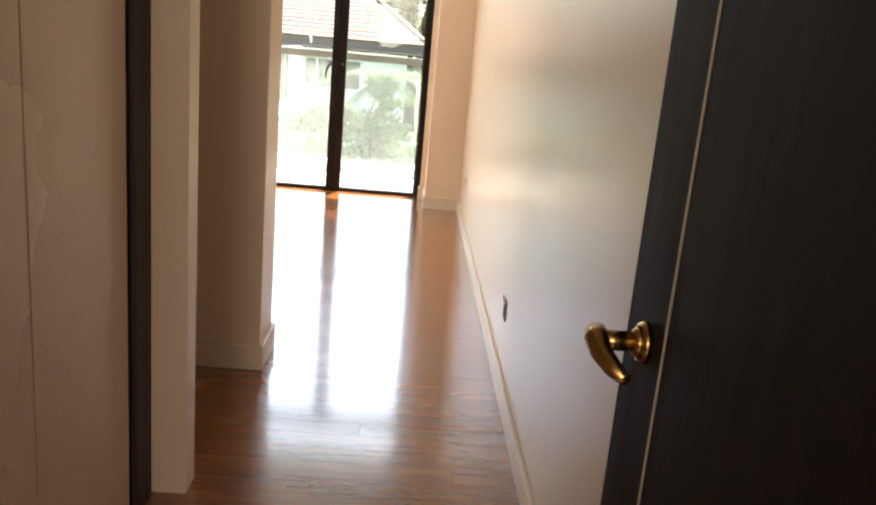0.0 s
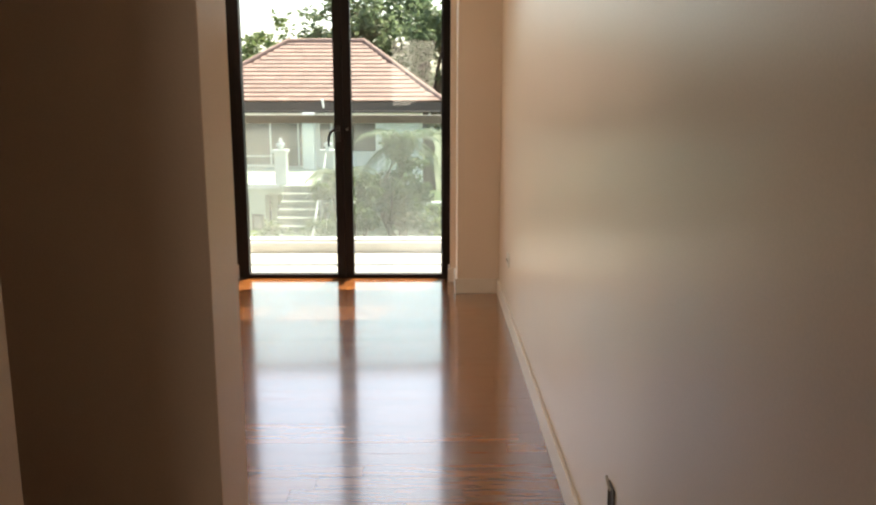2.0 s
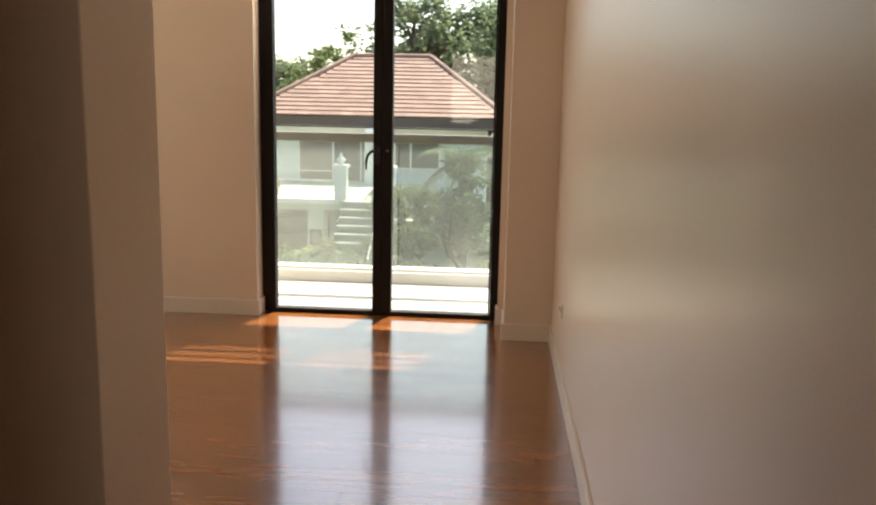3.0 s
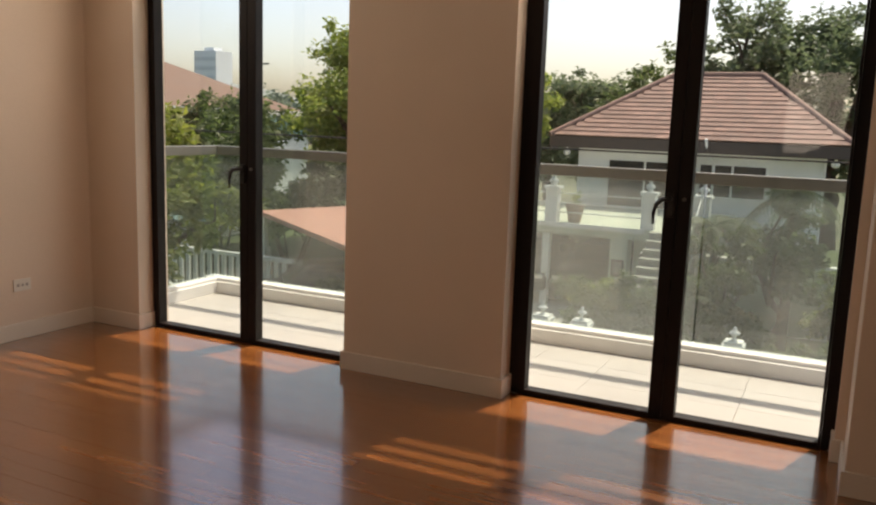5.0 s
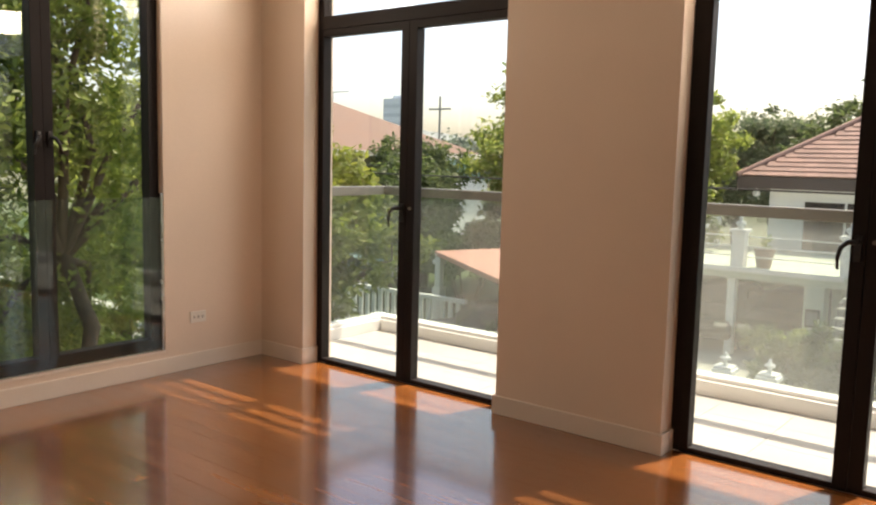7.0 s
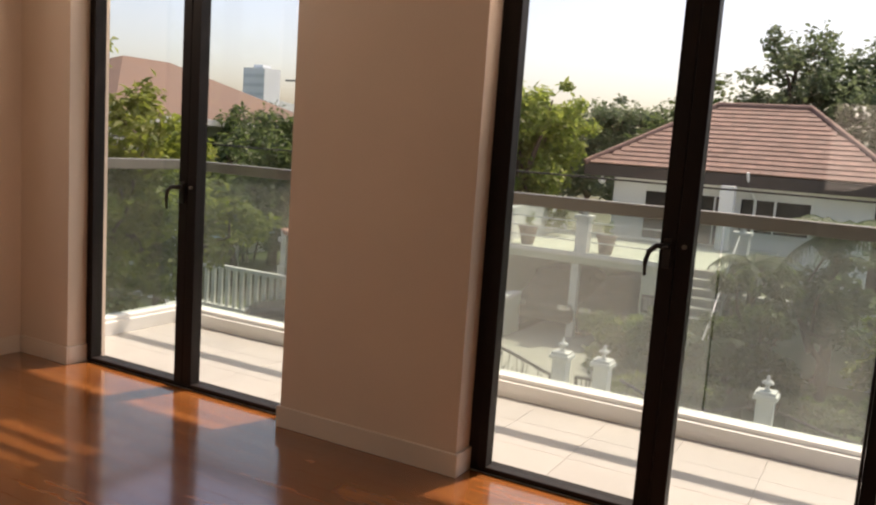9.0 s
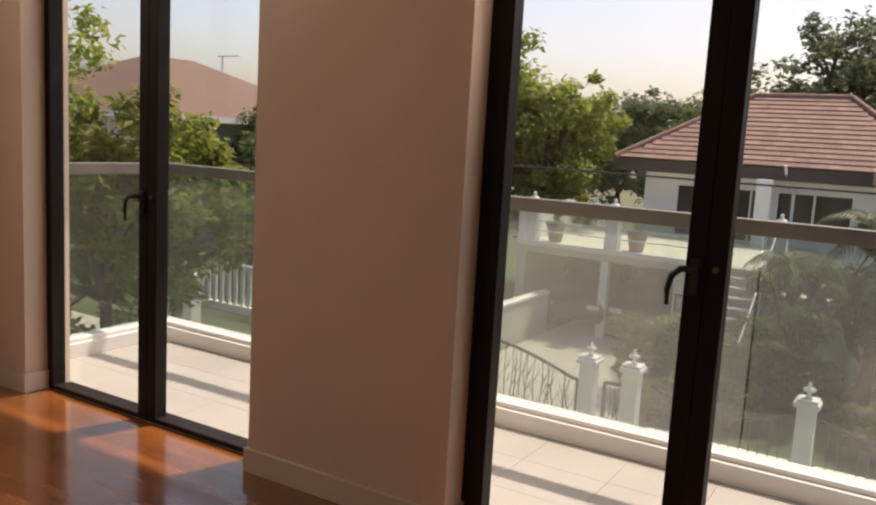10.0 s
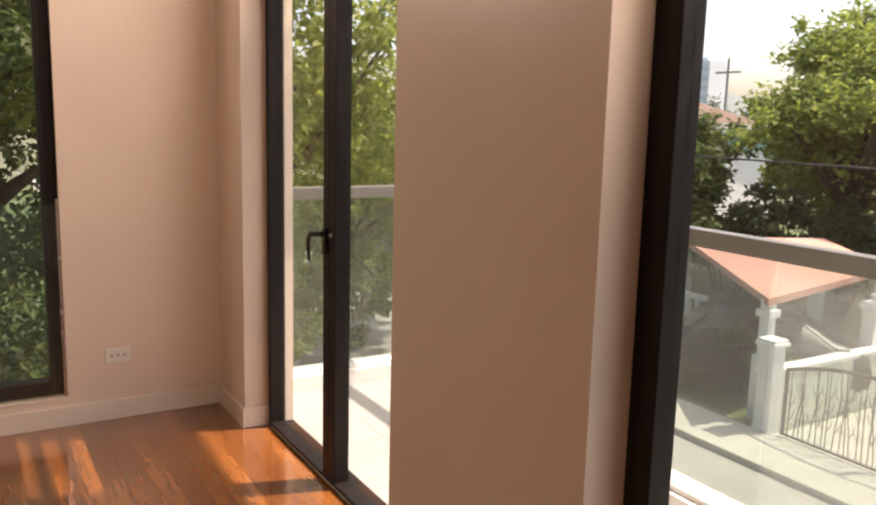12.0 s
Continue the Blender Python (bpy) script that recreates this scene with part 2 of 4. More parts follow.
CARGREY = surface("silver_car_paint", (0.35, 0.36, 0.36), 0.25, 0.06, 3, 60, 0.0, metal=0.4)
RUBBER = surface("tyre_rubber", (0.02, 0.02, 0.02), 0.8, 0.1)
TERRA = surface("terracotta_pot", (0.28, 0.20, 0.17), 0.85, 0.1, 8, 60, 0.05)
# pale blue-grey: the haze of distance is put into this base colour
HAZE = surface("far_facade_haze", (0.74, 0.79, 0.81), 0.9, 0.05, 0.1, 2, 0.0)
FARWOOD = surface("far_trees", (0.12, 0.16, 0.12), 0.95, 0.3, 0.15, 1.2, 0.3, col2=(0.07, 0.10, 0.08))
# far details, likewise paled towards the haze
HAZEBAND = surface("far_grey_haze", (0.58, 0.64, 0.67), 0.9, 0.05, 0.1, 2, 0.0)
# muted grey-green that includes the haze over the hill
HILL = surface("far_hillside_haze", (0.23, 0.26, 0.24), 0.95, 0.3, 0.03, 0.25, 0.0, col2=(0.15, 0.18, 0.17))
TEAL = surface("pale_teal_roof", (0.30, 0.45, 0.45), 0.6, 0.1, 1, 20, 0.05)

# ---------- plan (metres; facade's inner face at y 0, right wall at x 0) ----------
XL = -4.725
H = 2.95
D1A, D1M, D1B = -1.843, -1.062, -0.315     # right-hand glazed door
D2A, D2M, D2B = -4.312, -3.535, -2.780     # left-hand glazed door
HEAD = 2.72
FY0, FY1 = 0.12, 0.19                      # door frames lie between these


def structure(name, bm, material, label, category):
    return thing(name, bm, material, label, category, "structure")


def shell():
    for k, (a, c, z0, what) in enumerate(((XL - 0.2, D2A, -0.02, "narrow cream painted wall piece in the corner"), (D2B, D1A, -0.02, "broad cream painted pier between the glazed doors"),
                                          (D1B, 0.2, -0.02, "narrow cream painted wall piece behind the column"), (D2A, D2B, HEAD, "cream painted lintel over the corner doors"),
                                          (D1A, D1B, HEAD, "cream painted lintel over the doors by the column"))):
        structure("wall_facade_%d" % (k + 1), boxes((a, c, 0, 0.25, z0, H)), WALL, what, "wall")
    structure("wall_column", boxes((-0.277, 0, -0.35, -0.001, -0.02, H), bevel=0.004), WALL,
              "cream painted column projecting from the facade wall", "wall")
    structure("wall_right", boxes((0, 0.2, -9.2, 0, -0.02, H)), WALL, "long plain cream wall with a soft satin sheen", "wall")
    y0, y1 = -2.13, -0.746
    structure("wall_left", boxes((XL - 0.2, XL, y1, 0, -0.02, H), (XL - 0.2, XL, -3.54, y0, -0.02, H), (XL - 0.2, XL, y0, y1, -0.02, 0.146), (XL - 0.2, XL, y0, y1, HEAD, H)),
              WALL, "cream painted side wall with a tall low-silled window", "wall")
    structure("wall_partition", boxes((XL - 0.2, -0.948, -3.80, -3.54, -0.02, H), bevel=0.003), WALL, "cream partition wall between room and entry, its end free", "wall")
    structure("wall_alcove", boxes((-2.6, -2.4, -4.629, -3.80, -0.02, H), (-2.6, -0.984, -4.72, -4.63, -0.02, H)), WALL, "cream painted alcove walls beside the wardrobe", "wall")
    structure("wall_entry", boxes((-2.6, -1.06, -6.78, -6.63, -0.02, H), (-1.06, -0.03, -6.78, -6.63, 2.1, H), (-0.03, -0.001, -6.78, -6.63, -0.02, H)), WALL,
              "cream wall with the entry doorway", "wall")
    structure("wall_hall", boxes((-1.9, -1.7, -9.2, -6.78, -0.02, H), (-1.9, 0.2, -9.4, -9.2, -0.02, H)), WALL, "plain cream hallway walls outside the door", "wall")
    structure("ceiling", boxes((XL - 0.2, 0.2, -9.4, 0.25, H, H + 0.2)), CEIL, "flat white painted ceiling", "ceiling")


def baseboards():
    t, h = 0.014, 0.10
    bm = boxes((D2B - t, D1A + t, -t, -0.0005, 0, h), (XL + t, D2A + t, -t, -0.0005, 0, h), (D1A, D1A + t, 0, FY0, 0, h), (D2B - t, D2B, 0, FY0, 0, h), (D2A, D2A + t, 0, FY0, 0, h),
               (D1B - t, D1B, -0.0, FY0, 0, h), (-0.315 - t, -0.278, -t, -0.001, 0, h), (-0.277 - t, 0 - t, -0.35 - t, -0.3505, 0, h), (-0.277 - t, -0.2775, -0.3505, -t, 0, h), bevel=0.003)
    structure("baseboard", bm, TRIM, "low painted baseboard along the facade piers and column", "baseboard")
    structure("baseboard_right", boxes((-t, -0.0005, -6.6, -0.351, 0, h), bevel=0.003), TRIM, "low painted baseboard along the long wall", "baseboard")
    structure("baseboard_left", boxes((XL + 0.0005, XL + t, -3.53, -t, 0, h), bevel=0.003), TRIM, "low painted baseboard under the window", "baseboard")
    structure("baseboard_partition", boxes((-2.4, -0.948 + t, -3.80 - t, -3.8005, 0, h), (-0.9475, -0.948 + t, -3.80, -3.54, 0, h), (XL + t, -0.948 + t, -3.5395, -3.54 + t, 0, h), bevel=0.003), TRIM,
              "low painted baseboard wrapped round the partition end", "baseboard")


def lever(parent, x, y, z, side):
    """Hooked black lever on a back plate; y is the face it sits on, the room lies towards -y."""
    bm = boxes((x - 0.016, x + 0.016, y - 0.012, y, z - 0.055, z + 0.055), bevel=0.004)
    plate = part("handle_plate", bm, BLACK, parent, "black handle back plate")
    bm = bmesh.new()
    cyl(bm, (x, y - 0.012, z + 0.03), (x, y - 0.05, z + 0.03), 0.011)
    tube(bm, [(x, y - 0.045, z + 0.03), (x + side * 0.03, y - 0.052, z + 0.028), (x + side * 0.055, y - 0.053, z + 0.005), (x + side * 0.066, y - 0.05, z - 0.04), (x + side * 0.064, y - 0.046, z - 0.085)],
         [0.011, 0.011, 0.010, 0.009, 0.007])
    part("handle", bm, BLACK, parent, "hooked black lever handle", True)


def glazed_door(name, xa, xm, xb, label, hinge=0.012):
    root = tagged(empty(name, (0, 0, 0)), label, "door", "glazed balcony doors", "structure")
    w, z0, z1 = 0.05, 0.0, 2.105
    part("frame", boxes((xa, xa + w, FY0, FY1, z0, HEAD), (xb - w, xb, FY0, FY1, z0, HEAD), (xa + w, xb - w, FY0, FY1, HEAD - 0.06, HEAD), (xa + w, xb - w, FY0, FY1, z0, 0.012), bevel=0.003), BRONZE, root)
    part("transom_bar", boxes((xa + w, xb - w, FY0 - 0.01, FY1, z1 + 0.045, z1 + 0.125), bevel=0.003), BRONZE, root)
    pane = part("transom_pane", boxes((xa + w, xb - w, 0.152, 0.158, z1 + 0.126, HEAD - 0.061)), PANE, root, "clear transom glass")
    pane.visible_shadow = False
    for a, b, side in ((xa + w, xm, -1), (xm, xb - w, 1)):
        s_hinge, s_meet = (hinge if side < 0 else 0.012), 0.06
        al, ar = (s_hinge, s_meet) if side < 0 else (s_meet, s_hinge)
        y0, y1 = FY0 - 0.012, FY1 - 0.015
        leaf = part("door_leaf", boxes((a + 0.001, a + al, y0, y1, 0.014, z1 + 0.043), (b - ar, b - 0.001, y0, y1, 0.014, z1 + 0.043),
                                       (a + al, b - ar, y0, y1, 0.014, 0.03), (a + al, b - ar, y0, y1, z1, z1 + 0.043), bevel=0.003), BRONZE, root)
        pane = part("pane", boxes((a + al, b - ar, 0.142, 0.150, 0.031, z1)), PANE, leaf, "clear full-height glass")
        pane.visible_shadow = False
        if side < 0:
            lever(leaf, b - 0.03, y0, 1.03, -1)
        else:
            bm = bmesh.new()
            cyl(bm, (a + 0.03, y0, 1.06), (a + 0.03, y0 - 0.012, 1.06), 0.009)
            part("lock_cylinder", bm, RAILMET, leaf, "small round lock cylinder")
    bm = boxes((xa + 0.02, xb - 0.02, FY1, FY1 + 0.05, -0.028, 0.01), bevel=0.003)
    part("threshold", bm, BRONZE, root)


def side_window():
    y0, y1, ym, z0 = -2.13, -0.746, -1.44, 0.146
    root = tagged(empty("window_1"), "tall dark bronze casement window with two leaves and a glass guard", "window", "", "structure")
    xf0, xf1, w = XL - 0.12, XL - 0.05, 0.05
    part("window_frame", boxes((xf0, xf1, y0, y0 + w, z0, HEAD), (xf0, xf1, y1 - w, y1, z0, HEAD), (xf0, xf1, y0 + w, y1 - w, z0, z0 + 0.05), (xf0, xf1, y0 + w, y1 - w, HEAD - 0.05, HEAD), bevel=0.003), BRONZE, root)
    for a, b, m in ((y0 + w, ym, 1), (ym, y1 - w, -1)):
        sa, sb = (0.02, 0.055) if m > 0 else (0.055, 0.02)
        leaf = part("casement", boxes((xf0, xf1 + 0.012, a, a + sa, z0 + 0.051, HEAD - 0.051), (xf0, xf1 + 0.012, b - sb, b, z0 + 0.051, HEAD - 0.051),
                                      (xf0, xf1 + 0.012, a + sa, b - sb, z0 + 0.051, z0 + 0.075), (xf0, xf1 + 0.012, a + sa, b - sb, HEAD - 0.075, HEAD - 0.051), bevel=0.003), BRONZE, root)
        p = part("pane", boxes((xf0 + 0.03, xf0 + 0.036, a + sa, b - sb, z0 + 0.076, HEAD - 0.076)), PANE, leaf, "clear glass")
        p.visible_shadow = False
        hy = ym + (-0.03 if m > 0 else 0.03)
        bm = boxes((xf1 + 0.012, xf1 + 0.03, hy - 0.012, hy + 0.012, 1.37, 1.45), bevel=0.003)
        tube(bm, [(xf1 + 0.03, hy, 1.42), (xf1 + 0.055, hy - m * 0.015, 1.415), (xf1 + 0.06, hy - m * 0.035, 1.38), (xf1 + 0.058, hy - m * 0.045, 1.33)], 0.009)
        part("handle", bm, BLACK, leaf, "curved black casement handle", True)
    g = part("glass_guard", boxes((XL - 0.022, XL - 0.012, y0 + 0.004, y1 - 0.004, z0 + 0.003, 1.085), bevel=0.002), GUARDGLASS, root, "frameless clear glass guard panel")
    g.visible_shadow = False
    part("guard_channel", boxes((XL - 0.03, XL - 0.004, y1 - 0.016, y1 - 0.001, z0, 1.11), bevel=0.002), CHROME, root, "thin metal edge channel")
    part("window_sill", boxes((XL - 0.2, XL + 0.004, y0, y1, z0 - 0.012, z0 - 0.0005), bevel=0.002), TRIM, root, "white painted sill")


def outlet(x, y, z, axis, label):
    """axis: the side that the plate faces, +1 to +x, -1 to -x."""
    root = tagged(empty("wall_outlet", (x, y, z)), label, "outlet", "wall outlets")
    a = axis
    part("plate", boxes((min(0, a * 0.008), max(0, a * 0.008), -0.058, 0.058, -0.036, 0.036), bevel=0.003), PLASTIC, root)
    for k in (-0.03, 0.0, 0.03):
        part("socket", boxes((min(a * 0.008, a * 0.0095), max(a * 0.008, a * 0.0095), k - 0.011, k + 0.011, -0.014, 0.014)), PLASTIC, root)
        part("slot", boxes((min(a * 0.0095, a * 0.0105), max(a * 0.0095, a * 0.0105), k - 0.005, k - 0.002, -0.008, 0.008), (min(a * 0.0095, a * 0.0105), max(a * 0.0095, a * 0.0105), k + 0.002, k + 0.005, -0.008, 0.008)), GREYP, root, "dark socket slots")


def wiring_box(y, z):
    """Open wiring box in the long wall, a white cable end sticking out."""
    root = tagged(empty("wiring_box", (0, y, z)), "open dark wiring box in the wall with a white cable end", "outlet")
    part("rim", boxes((-0.005, -0.0005, -0.030, -0.024, -0.038, 0.038), (-0.005, -0.0005, 0.024, 0.030, -0.038, 0.038), (-0.005, -0.0005, -0.0239, 0.0239, -0.038, -0.032), (-0.005, -0.0005, -0.0239, 0.0239, 0.032, 0.038)), GREYP, root)
    # flat plate on the wall, dark colour for the shade of the open box
    part("box_back", boxes((-0.002, -0.0004, -0.0239, 0.0239, -0.0319, 0.0319)), DARK, root, "flat dark plate painted as the shade inside the box")
    part("cable_end", tube(bmesh.new(), [(-0.002, 0.01, 0.02), (-0.008, 0.018, 0.034), (-0.010, 0.03, 0.05)], 0.0035, 8), PLASTIC, root, "white cable end")


def entry_door():
    root = tagged(empty("entry_door", (-0.045, -6.6, 0)), "open dark-stained wooden door with a brass lever", "door", "", "")
    part("leaf", boxes((-0.048, -0.008, 0.0, 0.86, 0.008, 2.07), bevel=0.003), DOORWOOD, root)
    part("door_panel", boxes((-0.052, -0.0485, 0.12, 0.68, 0.12, 1.95), bevel=0.0015), DOORWOOD, root, "flat raised panel with a thin pale edge line")
    part("inlay", boxes((-0.0535, -0.0486, 0.682, 0.6845, 0.12, 1.95)), surface("pale_inlay", (0.35, 0.30, 0.24), 0.4, 0.1), root, "thin pale vertical edge line")
    h = bmesh.new()
    y, z = 0.765, 0.958
    cyl(h, (-0.048, y, z), (-0.058, y, z), 0.029, 0.026, 24)
    cyl(h, (-0.058, y, z), (-0.066, y, z), 0.023, 0.016, 24)
    rose = part("rose", h, BRASS, root, "round brass rose", True)
    h = bmesh.new()
    cyl(h, (-0.062, y, z), (-0.118, y, z), 0.0135, 0.0135, 20)
    tube(h, [(-0.112, y + 0.012, z + 0.006), (-0.116, y - 0.01, z + 0.004), (-0.113, y - 0.035, z - 0.006), (-0.104, y - 0.062, z - 0.014), (-0.093, y - 0.085, z - 0.019)], [0.014, 0.016, 0.014, 0.012, 0.008], 12)
    part("lever", h, BRASS, root, "curved aged brass lever", True)
    for zz in (0.25, 1.05, 1.85):
        h = bmesh.new()
        cyl(h, (-0.002, -0.004, zz - 0.05), (-0.002, -0.004, zz + 0.05), 0.007)
        part("hinge", h, BRASS, root)


def wardrobe():
    root = tagged(empty("wardrobe", (-1.09, -5.72, 0)), "tall beige laminate built-in wardrobe with flat doors", "wardrobe")
    # carcass and filler block painted dark as the shadow gaps of the wardrobe
    part("carcass", boxes((-0.5, -0.022, -0.9, 0.88, 0.0, 2.6)), DARK, root, "carcass coloured dark for the shade between the doors")
    part("recess", boxes((-0.5, 0.010, 0.881, 0.998, 0.0, 2.6)), DARK, root, "dark block standing for the shade beside the wardrobe doors")
    ys = [-0.895, -0.30, 0.335, 0.850]
    for a, b in zip(ys, ys[1:]):
        part("door", boxes((-0.02, 0.0, a + 0.003, b - 0.003, 0.01, 2.59), bevel=0.002), LAMINATE, root)


# ---------- balcony ----------
BX0, BX1 = -4.92, 1.6


def balcony():
    structure("balcony_slab", boxes((BX0, BX1, 0.25, 1.41, -0.3, -0.045)), CURB, "white balcony slab", "balcony")
    root = tagged(empty("balcony_curb"), "low white painted curb along the balcony edge", "curb", "", "structure")
    part("curb_front", boxes((BX0, BX1, 1.24, 1.41, -0.0449, 0.06), (BX0, BX1, 1.27, 1.39, 0.0601, 0.085), bevel=0.006), CURB, root)
    part("curb_side", boxes((BX0, BX0 + 0.16, 0.26, 1.239, -0.0449, 0.06), (BX0 + 0.03, BX0 + 0.14, 0.26, 1.269, 0.0601, 0.085), bevel=0.006), CURB, root)
    rail = tagged(empty("balcony_railing"), "frameless glass railing with a flat grey handrail", "railing")
    part("handrail", boxes((BX0 + 0.05, BX1, 1.30, 1.37, 1.062, 1.13), bevel=0.006), RAILMET, rail)
    part("side_handrail", boxes((BX0 + 0.05, BX0 + 0.12, 0.25, 1.299, 1.062, 1.13), bevel=0.006), RAILMET, rail)
    xs = [BX0 + 0.085, -3.65, -2.38, -1.11, 0.16, BX1]
    for a, b, k in zip(xs, xs[1:], (0, 0, 2, 1, 1)):
        g = part("glass_panel", boxes((a + 0.005, b - 0.005, 1.329, 1.341, 0.086, 1.061)), RAILGLASS[k], rail, "slightly milky clear glass panel")
        g.visible_shadow = False
    g = part("glass_panel", boxes((BX0 + 0.079, BX0 + 0.091, 0.26, 1.325, 0.086, 1.061)), RAILGLASS[0], rail, "slightly milky clear glass panel")
    g.visible_shadow = False
    # slatted edge of the roof over the balcony: it throws the striped light on the floor
    cz = 3.15
    root = tagged(empty("balcony_canopy"), "white overhanging roof edge with narrow open slats", "canopy", "", "structure")
    part("edge_beam", boxes((BX0, BX1, 1.13, 1.5, cz, cz + 0.1)), CURB, root)
    part("roof_slab", boxes((BX0, BX1, 0.25, 0.55, cz, cz + 0.1)), CURB, root)
    for k in range(5):
        y = 0.56 + k * 0.115
        part("slat", boxes((BX0, BX1, y, y + 0.066, cz, cz + 0.03)), CURB, root)
    part("side_beam", boxes((BX0 - 0.02, BX0 - 0.001, 0.25, 1.5, cz, cz + 0.1), (BX1 + 0.001, BX1 + 0.02, 0.25, 1.5, cz, cz + 0.1)), CURB, root)


def balcony_tiles():
    fl = structure("balcony_floor", boxes((BX0 + 0.16, BX1, 0.25, 1.24, -0.0449, -0.036)), surface("grout", (0.41, 0.40, 0.375), 0.9), "pale square tiled balcony floor", "floor")
    bm = boxes((0, 0.398, 0, 0.327, 0, 0.008))
    me = mesh_of("tile", bm, TILE)
    x = BX0 + 0.162
    while x < BX1 - 0.1:
        for k in range(3):
            ob = new("tile", me)
            ob.parent = fl
            ob.location = (x, 0.252 + k * 0.329, -0.0358)
        x += 0.4


# ---------- outdoors ----------
GZ = -3.4


def ground():
    structure("ground", boxes((-900, 900, -500, 1500, GZ - 1, GZ)), EARTH, "broad green-brown ground reaching the horizon", "ground")
    structure("road", boxes((-70, 60, 3.2, 8.6, GZ, GZ + 0.02)), CONCRETE, "grey concrete street", "road")
    structure("pavement", boxes((-70, 60, 8.6, 9.75, GZ, GZ + 0.12), bevel=0.02), DRIVE, "pale concrete pavement with a kerb step", "pavement")
    structure("driveway", boxes((-8.5, -4.6, 9.76, 23, GZ, GZ + 0.05)), DRIVE, "pale concrete driveway behind the gate", "driveway")
    structure("lawn", boxes((-4.59, 22, 9.76, 23, GZ, GZ + 0.06)), GRASS, "green front lawn", "lawn")
    structure("side_lawn", boxes((-60, -8.95, 9.76, 40, GZ, GZ + 0.06)), GRASS, "green neighbouring lawn", "lawn")
    structure("garden", boxes((-60, -5.2, -30, 3.1, GZ, GZ + 0.06)), GRASS, "shaded green garden beside the house", "lawn")
    structure("own_facade", boxes((XL - 0.2, 3.0, 0.0, 0.25, GZ, -0.31), (XL - 0.2, XL, -9, 0, GZ, -0.03)), STUCCO, "white lower storey of the house", "wall")


def pillar(x, y, w, h, label="white square fence pillar with a rounded urn finial", urn=True):
    root = tagged(empty("fence_pillar", (x, y, GZ)), label, "pillar", "fence pillars")
    part("shaft", boxes((-w / 2, w / 2, -w / 2, w / 2, 0, h), bevel=0.01), STUCCO, root)
    part("cap", boxes((-w / 2 - 0.05, w / 2 + 0.05, -w / 2 - 0.05, w / 2 + 0.05, h, h + 0.07), (-w / 2 - 0.02, w / 2 + 0.02, -w / 2 - 0.02, w / 2 + 0.02, h + 0.07, h + 0.12), bevel=0.012), STUCCO, root)
    if urn:
        bm = lathe(bmesh.new(), [(0.06, h + 0.12), (0.03, h + 0.14), (0.03, h + 0.2), (0.085, h + 0.23), (0.09, h + 0.25), (0.05, h + 0.28), (0.02, h + 0.29), (0.03, h + 0.33), (0.008, h + 0.36)])
        part("finial", bm, STUCCO, root, "", True)
    return root


def gate(x0, x1, y, top, label, seed=3):
    """Iron leaf gates with an arched top rail and branching bars."""
    root = tagged(empty("driveway_gate", (0, y, GZ)), label, "gate")
    rng = random.Random(seed)
    n = 2 if x1 - x0 > 2 else 1
    w = (x1 - x0) / n
    for i in range(n):
        a, b = x0 + i * w + 0.02, x0 + (i + 1) * w - 0.02

        def top_at(x):
            s = (x - x0) / (x1 - x0)
            return top(s)
        bm = bmesh.new()
        pts = [(a + (b - a) * k / 14, 0, top_at(a + (b - a) * k / 14)) for k in range(15)]
        tube(bm, pts, 0.03, 6)
        tube(bm, [(a, 0, 0.1), (b, 0, 0.1)], 0.025, 6)
        tube(bm, [(a, 0, 0.08), (a, 0, top_at(a))], 0.035, 6)
        tube(bm, [(b, 0, 0.08), (b, 0, top_at(b))], 0.035, 6)
        leaf = part("gate_leaf", bm, IRON, root)
        bm = bmesh.new()
        k = max(6, int((b - a) / 0.09))
        for j in range(1, k):
            x = a + (b - a) * j / k + rng.uniform(-0.02, 0.02)
            t = top_at(x) - 0.04
            lean = rng.uniform(-0.12, 0.12)
            path = [(x, 0, 0.1), (x + lean * 0.3, 0, t * 0.35), (x + lean, 0, t * 0.7), (min(max(x + lean * 0.6, a), b), 0, t)]
            tube(bm, path, 0.010, 5)
            for q in (0.3, 0.5, 0.68):
                s = rng.choice((-1, 1))
                tube(bm, [(x + lean * q, 0, t * q), (x + lean * q + s * 0.06, 0, t * q + 0.09), (x + lean * q + s * 0.09, 0.0, t * q + 0.2)], [0.008, 0.007, 0.004], 4)
        part("scroll_bars", bm, IRON, leaf, "branching iron bars")
    return root


def side_wall():
    root = tagged(empty("driveway_wall", (-8.72, 13.4, GZ)), "low greenish wall with a white coping beside the driveway", "wall")
    part("wall", boxes((-0.1, 0.1, -3.6, 3.4, 0, 1.0)), PALEGREEN, root)
    part("coping", boxes((-0.13, 0.13, -3.6, 3.4, 1.0, 1.07), bevel=0.01), STUCCO, root)


